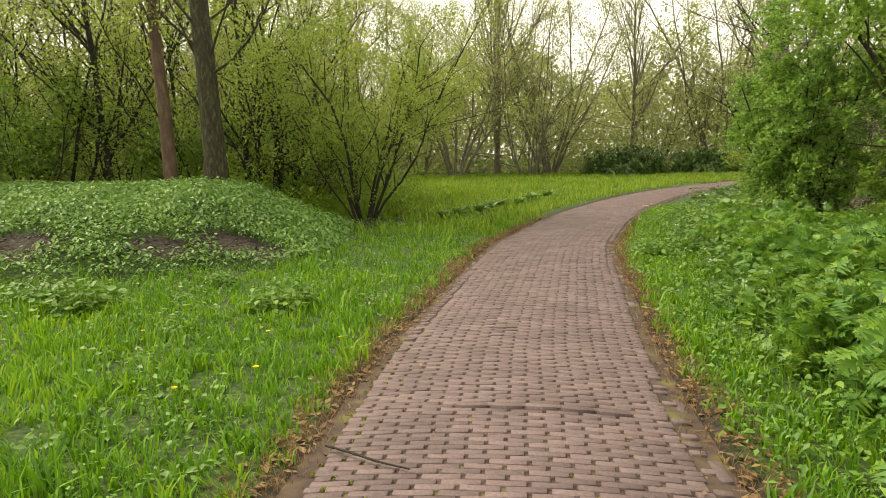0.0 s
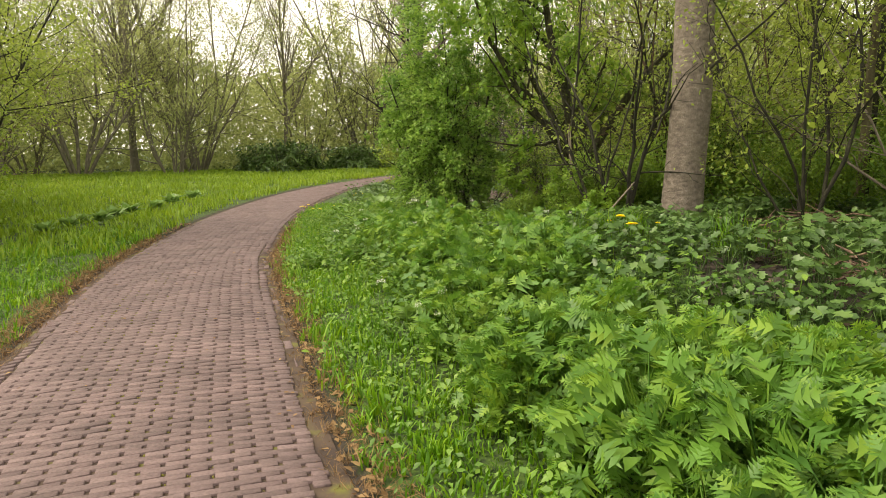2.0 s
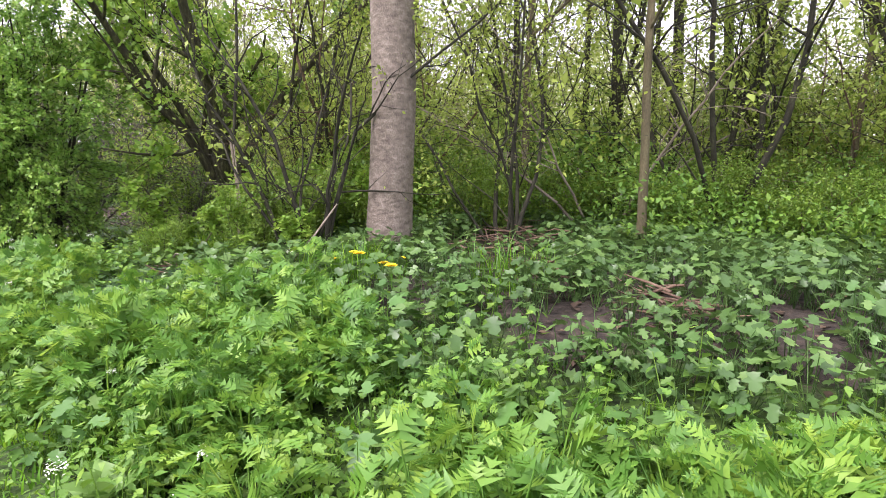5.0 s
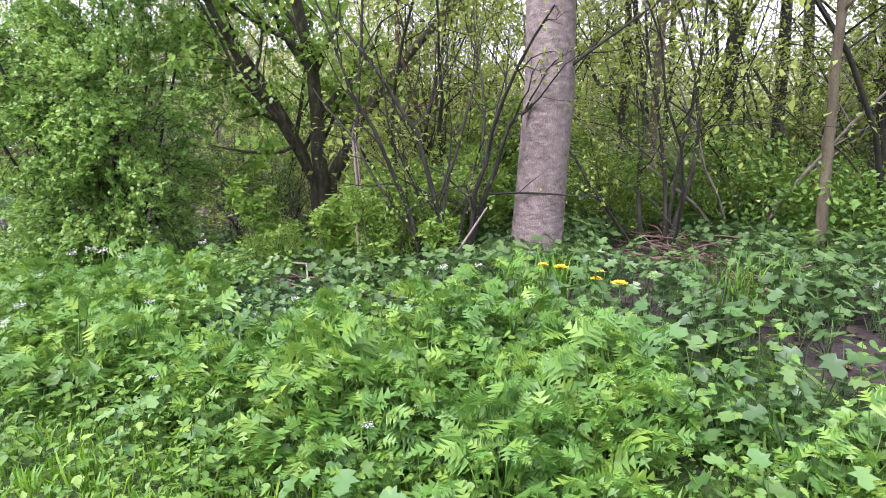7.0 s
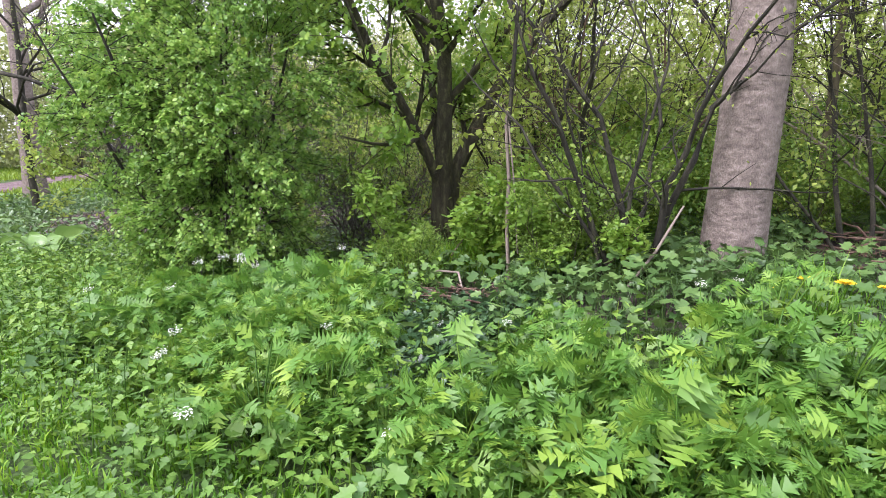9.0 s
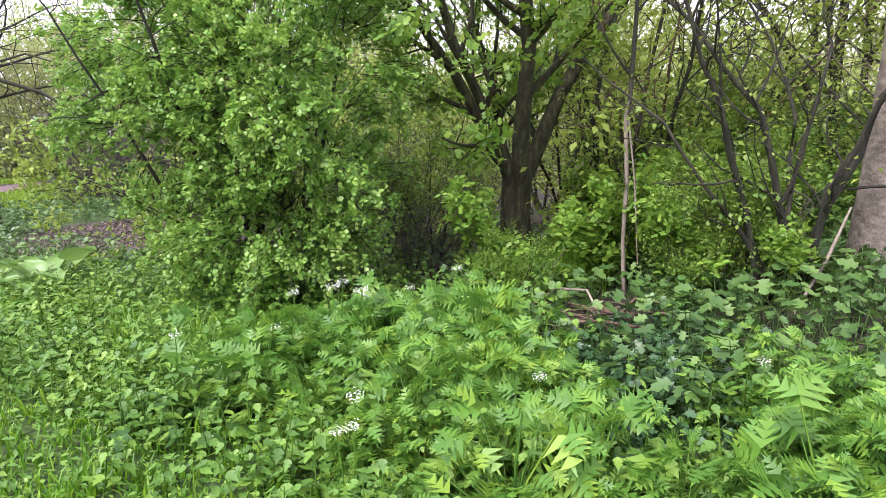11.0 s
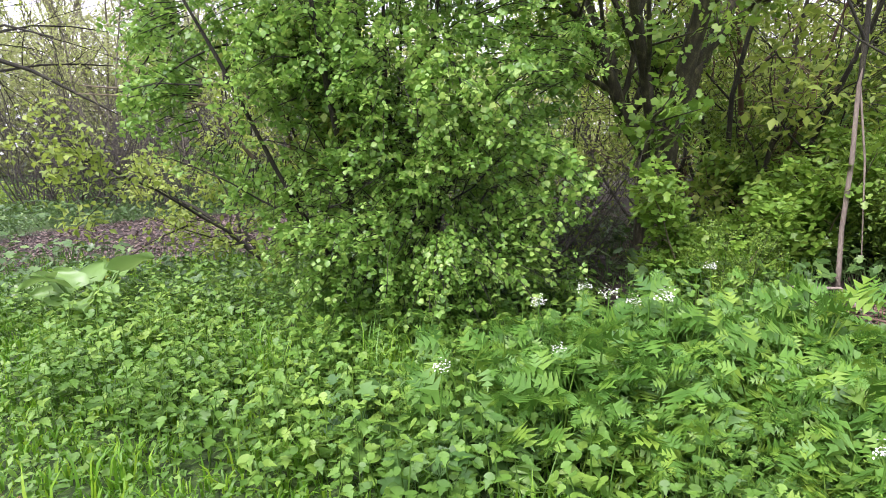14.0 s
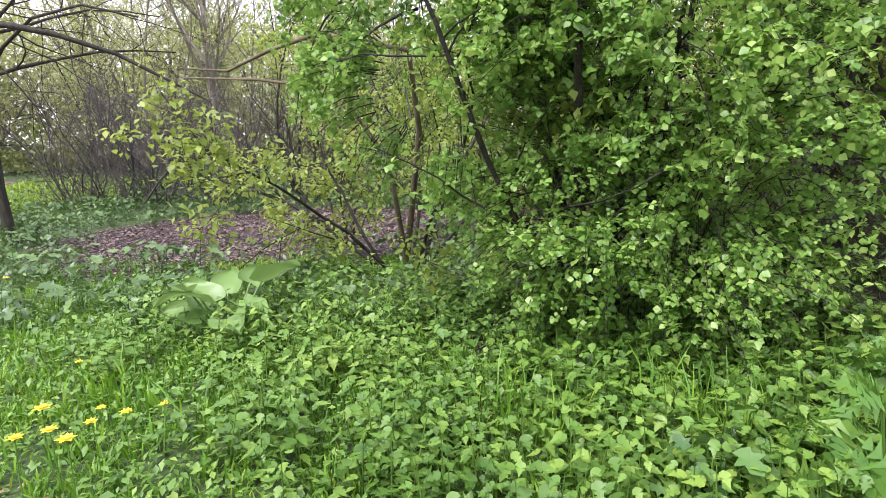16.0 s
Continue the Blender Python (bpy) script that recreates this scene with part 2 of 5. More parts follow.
def turns(yaw, tilt, spin=0.0):
    """Turns about z, after a tilt about x, after a spin about the piece's own length (y)."""
    yaw, tilt, spin = np.broadcast_arrays(np.asarray(yaw, float), tilt, spin)
    k = len(yaw)
    rz, rx, ry = (np.tile(np.eye(3), (k, 1, 1)) for _ in range(3))
    c, s = np.cos(yaw), np.sin(yaw)
    rz[:, 0, 0], rz[:, 0, 1], rz[:, 1, 0], rz[:, 1, 1] = c, -s, s, c
    c, s = np.cos(tilt), np.sin(tilt)
    rx[:, 1, 1], rx[:, 1, 2], rx[:, 2, 1], rx[:, 2, 2] = c, -s, s, c
    c, s = np.cos(spin), np.sin(spin)
    ry[:, 0, 0], ry[:, 0, 2], ry[:, 2, 0], ry[:, 2, 2] = c, s, -s, c
    return rz @ rx @ ry


def tube(soup, pts, radii, sides=6):
    """A tapered round limb along a line of points."""
    pts, radii = np.asarray(pts, float), np.asarray(radii, float)
    d = np.gradient(pts, axis=0)
    d /= np.linalg.norm(d, axis=1, keepdims=True) + 1e-9
    ref = np.where(np.abs(d[:, 2:3]) > 0.9, [[1.0, 0, 0]], [[0, 0, 1.0]])
    a = np.cross(d, ref)
    a /= np.linalg.norm(a, axis=1, keepdims=True) + 1e-9
    b = np.cross(d, a)
    ang = np.arange(sides) * 2 * math.pi / sides
    ring = pts[:, None] + radii[:, None, None] * (a[:, None] * np.cos(ang)[None, :, None] + b[:, None] * np.sin(ang)[None, :, None])
    i = np.arange(len(pts) - 1)[:, None] * sides
    j, k = np.arange(sides)[None], (np.arange(sides)[None] + 1) % sides
    q = np.stack([i + j, i + k, i + sides + k, i + sides + j], -1).reshape(-1, 4)
    soup.add(ring, np.concatenate([q[:, [0, 1, 2]], q[:, [0, 2, 3]]]))


# ---- leaf shapes, growing along +y with the upper side to +z ----
def fan(outline, lift=0.0):
    v = np.array([(0, 0.45, -lift)] + [(x, y, 0) for x, y in outline])
    k = len(outline)
    return v, np.array([(0, 1 + i, 1 + (i + 1) % k) for i in range(k)])


LEAF = np.array([(0, 0, 0), (-0.3, 0.45, 0.09), (0, 1, -0.05), (0.3, 0.45, 0.09)]), np.array([(0, 2, 1), (0, 3, 2)])
LEAF6 = (np.array([(0, 0, 0), (-0.28, 0.25, 0.07), (-0.26, 0.6, 0.06), (0, 1, -0.12), (0.26, 0.6, 0.06), (0.28, 0.25, 0.07), (0, 0.45, 0)]),
         np.array([(6, 1, 0), (6, 2, 1), (6, 3, 2), (6, 4, 3), (6, 5, 4), (6, 0, 5)]))
TOOTHED = fan([(0, 0), (-0.24, 0.1), (-0.36, 0.34), (-0.27, 0.36), (-0.27, 0.6), (-0.17, 0.62), (0, 1.05), (0.17, 0.62), (0.27, 0.6), (0.27, 0.36), (0.36, 0.34), (0.24, 0.1)], 0.07)
TRILOBE = (np.array([(0, 0, 0), (-0.42, 0.42, 0.08), (-0.27, 0.66, 0.03), (0, 0.95, -0.1), (0.27, 0.66, 0.03), (0.42, 0.42, 0.08), (0, 0.4, 0)]),
           np.array([(6, 1, 0), (6, 2, 1), (6, 3, 2), (6, 4, 3), (6, 5, 4), (6, 0, 5)]))


def comb_leaf(lobes=3, wide=0.5):
    """A finely cut leaflet: pointed lobes on both sides of its rib."""
    rib = [(0, i / lobes * 0.8, -0.03 * i) for i in range(lobes + 1)]
    v, f = list(rib), []
    for i in range(lobes):
        for side in (-1, 1):
            reach = wide * (1.05 - 0.75 * i / lobes)
            v.append((side * reach, (i + 0.5) / lobes * 0.8 + 0.55 * reach, 0.06 - 0.03 * i))
            f.append((i, i + 1, len(v) - 1) if side < 0 else (i + 1, i, len(v) - 1))
    v += [(-0.06, 0.76, -0.1), (0.06, 0.76, -0.1), (0, 1.05, -0.18)]
    f.append((len(v) - 3, len(v) - 2, len(v) - 1))
    return np.array(v, float), np.array(f)


PINNA = comb_leaf()
HAWLEAF = fan([(0, 0), (-0.16, 0.16), (-0.44, 0.34), (-0.2, 0.5), (-0.3, 0.78), (0, 1.0), (0.3, 0.78), (0.2, 0.5), (0.44, 0.34), (0.16, 0.16)], 0.07)
LOBED = fan([(0, 0), (-0.3, 0.05), (-0.22, 0.25), (-0.55, 0.45), (-0.24, 0.55), (-0.28, 0.85), (0, 1.05), (0.28, 0.85), (0.24, 0.55), (0.55, 0.45), (0.22, 0.25), (0.3, 0.05)], 0.08)


def fern_leaf(rng, pairs=4, reach=0.105):
    """A divided leaf, broad and three-cornered: finely cut pinnae in pairs along a drooping rib."""
    s = Soup()
    stations = [(u, side) for u in np.linspace(0.05, 0.74, pairs) for side in (-1, 1)] + [(0.72, 0)]
    for u, side in stations:
        lp = reach * (0.85 * (1.12 - u)) * rng.uniform(0.75, 1.15) if side else reach * 0.42
        p0 = np.array((0, reach * (u + rng.uniform(-0.04, 0.04)), 0.05 * u - 0.1 * u**2))
        s.scatter(PINNA, [p0], turns([-side * rng.uniform(0.7, 1.15)], rng.uniform(-0.65, 0.15), 0.25 * side + rng.normal(0, 0.3)), lp)
    return s.arrays()


fern_rng = np.random.default_rng(19)
FERNS = [fern_leaf(fern_rng) for _ in range(5)]


def parsley_plant(rng, leaves=32):
    """A mounded clump: leaves on stalks, the inner ones high and upright, the outer ones low and drooping."""
    s = Soup()
    for i in range(leaves):
        yaw, r = i * 2.4 + rng.uniform(-0.4, 0.4), math.sqrt((i + 0.3) / leaves)
        h, lean = 0.38 * (1 - 0.68 * r * r) * rng.uniform(0.55, 1.15), 0.03 + 0.2 * r
        top = np.array((-math.sin(yaw) * lean, math.cos(yaw) * lean, h))
        tube(s, [(0, 0, -0.03), top * (0.4, 0.4, 0.6), top], (0.005, 0.004, 0.003), 3)
        s.scatter(FERNS[i % 5], [top], turns([yaw + rng.normal(0, 0.5)], rng.normal(0.5 - 0.9 * r, 0.4), rng.normal(0, 0.6)), rng.uniform(0.6, 1.25))
    return s.arrays()


def nettle_plant(rng, storeys=5, shape=TOOTHED, leaf=0.085, tall=0.4):
    s = Soup()
    bend = rng.uniform(-0.06, 0.06, 2)
    top = np.array((bend[0], bend[1], tall))
    tube(s, [(0, 0, -0.03), top * 0.5, top], (0.005, 0.004, 0.002), 3)
    for i in range(storeys):
        u = 0.3 + 0.7 * i / (storeys - 1)
        for k in (0, 1):
            yaw = i * 1.57 + k * math.pi + rng.uniform(-0.35, 0.35)
            size = leaf * (1.15 - 0.55 * u + rng.uniform(-0.1, 0.15))
            s.scatter(shape, [top * u + np.array((-math.sin(yaw), math.cos(yaw), 0.1)) * 0.03], turns([yaw], rng.uniform(-0.75, 0.25), rng.uniform(-0.4, 0.4)), size)
    return s.arrays()


def low_plant(rng, leaves=5, shape=LOBED, leaf=0.1, tall=0.2, stalks=True):
    """A low clump: broad leaves on stalks, held nearly flat."""
    s = Soup()
    for i in range(leaves):
        yaw = i * 2.4 + rng.uniform(-0.5, 0.5)
        h, lean = tall * rng.uniform(0.3, 1.25), rng.uniform(0.02, 0.14)
        top = np.array((-math.sin(yaw) * lean, math.cos(yaw) * lean, h))
        if stalks:
            tube(s, [(0, 0, -0.02), top], (0.003, 0.002), 3)
        s.scatter(shape, [top], turns([yaw], rng.uniform(-0.9, 0.35), rng.uniform(-0.6, 0.6)), leaf * rng.uniform(0.6, 1.3))
    return s.arrays()


def grass_tuft(rng, blades=10, tall=0.13, wide=0.005, spread=0.05):
    s = Soup()
    for _ in range(blades):
        yaw, h = rng.uniform(0, 6.28), tall * rng.uniform(0.55, 1.2)
        lean = h * rng.uniform(0.15, 0.8)
        o = rng.uniform(-spread, spread, 2)
        dx, dy = math.cos(yaw), math.sin(yaw)
        w = np.array((-dy, dx, 0)) * wide
        a = np.array((o[0], o[1], -0.01))
        b = a + np.array((dx * lean * 0.35, dy * lean * 0.35, h * 0.65))
        c = a + np.array((dx * lean, dy * lean, h * rng.uniform(0.8, 1.0)))
        s.add([a - w, a + w, b + w * 0.8, b - w * 0.8, c], [(0, 1, 2), (0, 2, 3), (3, 2, 4)])
    return s.arrays()


def leaf_tuft(shape, leaves, rng):
    """A short shoot with leaves all round it."""
    s = Soup()
    for i in range(leaves):
        yaw = i * 2.4 + rng.uniform(-0.3, 0.3)
        s.scatter(shape, [(-math.sin(yaw) * 0.12, math.cos(yaw) * 0.12, 0.1 * i / leaves)], turns([yaw], rng.uniform(-0.7, 0.4), rng.uniform(-0.4, 0.4)), rng.uniform(0.7, 1.15))
    return s.arrays()


# ---- the plan: path line, offsets from it, lie of the land ----
KNOTS = np.array([(0.5, -9), (0.8, -3), (1.02, 1), (1.24, 3), (1.56, 5), (2.02, 7), (2.7, 9.9), (3.4, 12.0), (5.7, 17.3), (8.9, 22.6), (12.3, 26.4), (17.3, 30.3), (25, 34), (40, 38)])
HALF = 1.04


def spline(k, per=24):
    out = []
    for i in range(1, len(k) - 2):
        a, b, c, d = k[i - 1], k[i], k[i + 1], k[i + 2]
        for t in np.linspace(0, 1, per, endpoint=False):
            out.append(0.5 * (2 * b + (c - a) * t + (2 * a - 5 * b + 4 * c - d) * t**2 + (3 * b - a - 3 * c + d) * t**3))
    return np.array(out + [k[-2]])


LINE = spline(KNOTS)
TANG = np.gradient(LINE, axis=0)
TANG /= np.linalg.norm(TANG, axis=1, keepdims=True)
ALONG = np.concatenate([[0], np.cumsum(np.linalg.norm(np.diff(LINE, axis=0), axis=1))])


def offset(x, y):
    """Distance from the path's middle line, to its right positive."""
    p = np.stack([np.ravel(x), np.ravel(y)], -1).astype(float)
    out = np.empty(len(p))
    for i in range(0, len(p), 20000):
        q = p[i:i + 20000]
        k = ((q[:, None] - LINE[None]) ** 2).sum(-1).argmin(1)
        r = q - LINE[k]
        side = r[:, 0] * TANG[k, 1] - r[:, 1] * TANG[k, 0]
        far = np.linalg.norm(r, axis=1)
        out[i:i + 20000] = np.where(side >= 0, 1, -1) * np.where(far > 2, far, np.abs(side))
    return out.reshape(np.shape(x))


def step(a, b, v):
    t = np.clip((v - a) / (b - a), 0, 1)
    return t * t * (3 - 2 * t)


def ripple(x, y):
    return 0.5 * np.sin(1.7 * x + 0.6 * y) + 0.3 * np.sin(2.9 * y - 1.1 * x) + 0.2 * np.sin(5.3 * x + 4.1 * y)


def mound_rise(x, y):
    """The mound's height, from 0 to 1: a long low back that slopes down to the meadow."""
    flank = step(-0.2, -3.2, x + 0.08 * np.abs(y - 11)) * step(-19, -14, x)
    across = np.where(y < 12.6, 1 - np.exp(-np.clip(y - 8.35 + 0.2 * np.sin(1.1 * x), 0, 9) / 1.35), step(16.4, 12.6, y) * 0.96)
    return np.clip(flank, 0, 1) * np.clip(across, 0, 1)


def land(x, y):
    x, y = np.asarray(x, float), np.asarray(y, float)
    d = offset(x, y)
    bank = (0.5 - 0.28 * step(6.5, 9.5, y) - 0.22 * step(9.5, 12.5, y)) * step(1.8, 5.2, d) * (1 - 0.5 * step(14, 25, d))
    mound = 1.05 * mound_rise(x, y)
    rough = 0.025 * ripple(x, y) * step(1.3, 2.5, np.abs(d))
    return bank + mound + rough - 0.05 * (1 - step(HALF - 0.05, HALF + 0.1, np.abs(d))) + 0.25 * step(18, 40, y) * step(0, 3, 40 - np.abs(x))


def on_land(x, y, lift=0.0):
    return np.stack([x, y, land(x, y) + lift], -1)


def spot(x, y, cx, cy, rx, ry):
    return np.clip(1.4 - ((x - cx) / rx) ** 2 - ((y - cy) / ry) ** 2, 0, 1)


def clearings(x, y):
    """Small patches where no herb grows: on the bank, at the mound's foot, under the hazel."""
    s = spot(x, y, 6.0, 4.6, 0.5, 0.3) + spot(x, y, 6.45, 4.0, 0.42, 0.3) + spot(x, y, 6.2, 3.3, 0.5, 0.25) + 1.3 * spot(x, y, 8.6, 5.75, 1.3, 0.6) + spot(x, y, 7.3, 8.95, 0.5, 0.4)
    s = s + spot(x, y, 7.1, 5.1, 0.3, 0.3) + 0.75 * spot(x, y, 6.65, 6.4, 0.4, 0.4) + spot(x, y, -1.85, 9.4, 0.75, 0.42) + spot(x, y, -2.9, 8.95, 0.5, 0.28) + spot(x, y, -4.9, 8.9, 0.8, 0.35) + spot(x, y, -0.6, 14.8, 1.2, 1.3)
    return np.clip(s, 0, 1)


def hollow(x, y):
    return ((x - 13.0) / 3.1) ** 2 + ((y - 17.0) / 3.3) ** 2


def bare_soil(x, y):
    """Where the ground shows: the clearings, the litter hollow, under the wood, the path's edges."""
    d = offset(x, y)
    s = clearings(x, y) + np.clip(1.5 - hollow(x, y), 0, 1) + spot(x, y, 9.3, 12.2, 1.7, 2.2)
    s = s + 0.9 * step(3.6, 5.2, d) * (1 - step(9.5, 11.5, y)) + 0.9 * step(5.6, 7.5, d) * step(9.5, 11.5, y) * (1 - step(12.5, 14.5, y)) + 0.8 * step(HALF + 0.3, HALF, np.abs(d))
    return np.clip(s, 0, 1)


# ---- ground ----
def axis(lo, hi, fine, ends):
    out = [-700, -300, -130, -70, -40]
    core = list(np.arange(lo, hi, fine))
    return np.array([v for v in out if v < lo - 1] + [lo - 6, lo - 3, lo - 1] + core + [hi + 1, hi + 3, hi + 7] + [v for v in ends if v > hi + 8])


gx, gy = axis(-12, 20, 0.22, (40, 70, 130, 300, 700)), axis(-5, 26, 0.22, (45, 70, 130, 300, 700))
GX, GY = np.meshgrid(gx, gy)
soil_sheet = Soup()
nx, ny = len(gx), len(gy)
cell = (np.arange(ny - 1)[:, None] * nx + np.arange(nx - 1)[None]).ravel()
soil_sheet.add(np.stack([GX, GY, land(GX, GY)], -1).reshape(-1, 3), np.concatenate([np.stack([cell, cell + 1, cell + nx + 1], -1), np.stack([cell, cell + nx + 1, cell + nx], -1)]))
ground = part("ground", soil_sheet, GROUND, None, "uneven grassy park ground with bare dark soil patches", True)
tagged(ground, category="ground", kind="structure")
ground.data.attributes.new("bare", "FLOAT", "POINT").data.foreach_set("value", bare_soil(GX, GY).astype(np.float32).ravel())

# ---- path bed ----
bed = Soup()
bu = np.linspace(-HALF - 0.03, HALF + 0.03, 9)


def crown(u):
    return 0.055 * (1 - (np.abs(u) / HALF) ** 2)


NORM = np.stack([TANG[:, 1], -TANG[:, 0]], -1)
rise = 0.25 * step(18, 40, LINE[:, 1])
bv = np.concatenate([(LINE[:, None] + NORM[:, None] * bu[None, :, None]), (rise[:, None] + crown(bu)[None] - 0.013)[..., None]], -1)
bc = (np.arange(len(LINE) - 1)[:, None] * 9 + np.arange(8)[None]).ravel()
bed.add(bv, np.concatenate([np.stack([bc, bc + 1, bc + 10], -1), np.stack([bc, bc + 10, bc + 9], -1)]))
path_bed = part("path", bed, BED, None, "curving red-brown brick footpath with mossy joints", True)
tagged(path_bed, category="path", kind="structure")


# ---- growing things ----
def wander(rng, p, way, length, n, bend, lift):
    """A limb's line: it wanders, and turns towards the light."""
    pts, p, way = [np.array(p, float)], np.array(p, float), np.array(way, float)
    for _ in range(n):
        way = way + rng.normal(0, bend, 3) + np.array((0, 0, lift))
        way /= np.linalg.norm(way)
        p = p + way * length / n
        pts.append(p)
    return np.array(pts)


def aside(rng, way, angle):
    way = way / np.linalg.norm(way)
    r = rng.normal(0, 1, 3)
    r -= way * (r @ way)
    r /= np.linalg.norm(r) + 1e-9
    return way * math.cos(angle) + r * math.sin(angle)


def branch_out(rng, wood, tips, pts, r, levels, counts, ratio, angle, bend, lift, start=0.3, droop=0.0):
    """Side limbs off a line of points, level by level; the last ones are kept as tips for the leaves."""
    length = np.linalg.norm(np.diff(pts, axis=0), axis=1).sum()
    n = len(pts) - 1
    for u in np.sort(rng.uniform(start, 1.0, counts[0])):
        k = min(int(u * n), n - 1)
        p = pts[k] + (pts[k + 1] - pts[k]) * (u * n - k)
        way = aside(rng, pts[k + 1] - pts[k], rng.uniform(0.6, 1.25) * angle)
        ll = length * ratio * rng.uniform(0.6, 1.15) * (1.15 - 0.55 * u)
        rr = max(r * (1 - 0.6 * u) * 0.5, 0.0025)
        last = levels == 1
        q = wander(rng, p, way, ll, 2 if last else 5, bend, lift - (droop if last else 0))
        into = wood
        if isinstance(wood, list):
            into = Soup()
            wood.append(into)
        tube(into, q, np.linspace(rr, max(rr * 0.3, 0.002), len(q)), 3 if rr < 0.02 else 5)
        if last:
            tips.append(q)
        else:
            branch_out(rng, into, tips, q, rr, levels - 1, counts[1:], ratio * 1.05, angle, bend, lift, 0.15, droop)


def leaf_out(rng, soup, tips, per, size, shape, spread, from_z=0.0, hang=-0.3):
    """Leaves along the twigs, turned every way but mostly face up."""
    tips = [t for t in tips if t[:, 2].mean() > from_z]
    if not tips or per <= 0:
        return
    t = np.array(tips)
    k = len(t)
    which = rng.integers(0, k, int(k * per))
    u = rng.uniform(0.15, 1.0, len(which)) * (t.shape[1] - 1)
    i = np.minimum(u.astype(int), t.shape[1] - 2)
    p = t[which, i] + (t[which, i + 1] - t[which, i]) * (u - i)[:, None] + rng.normal(0, spread, (len(which), 3))
    soup.scatter(shape, p, turns(rng.uniform(0, 6.28, len(p)), rng.normal(hang, 0.55, len(p)), rng.normal(0, 0.45, len(p))), size * rng.uniform(0.6, 1.3, len(p)))


def empty_at(name, p, label, category, group=""):
    e = new(name)
    e.location = p
    return tagged(e, label, category, group)


def make_tree(name, label, rng, height, radius, bark, leaf, per, size, shape=LEAF, counts=(14, 7, 5), ratio=0.36, angle=0.9, bend=0.12, lift=0.05,
              start=0.25, lean=(0, 0), sides=9, spread=0.05, droop=0.0, category="tree", group="", flare=1.25, slim=1.0, taper=0.8):
    root = empty_at(name, (0, 0, 0), label, category, group)
    trunk, limbs, crown_soup, tips = Soup(), [], Soup(), []
    n = 16
    u = np.linspace(0, 1, n + 1)
    wob = np.cumsum(rng.normal(0, 0.02, (n + 1, 2)), axis=0) * height / 10
    pts = np.stack([lean[0] * u * height + wob[:, 0] - wob[0, 0], lean[1] * u * height + wob[:, 1] - wob[0, 1], u * height - 0.15], -1)
    rad = radius * ((1 - taper * u) + (flare - 1) * np.exp(-u * height / 0.25))
    tube(trunk, pts, rad, sides)
    branch_out(rng, limbs, tips, pts, radius * slim, len(counts), counts, ratio, angle, bend, lift, start, droop)
    leaf_out(rng, crown_soup, tips, per, size, shape, spread)
    part("trunk", trunk, bark, root, "", True)
    for limb in limbs:
        part("limb", limb, bark, root, "", True)
    if crown_soup.n:
        part("crown", crown_soup, leaf, root)
    return root


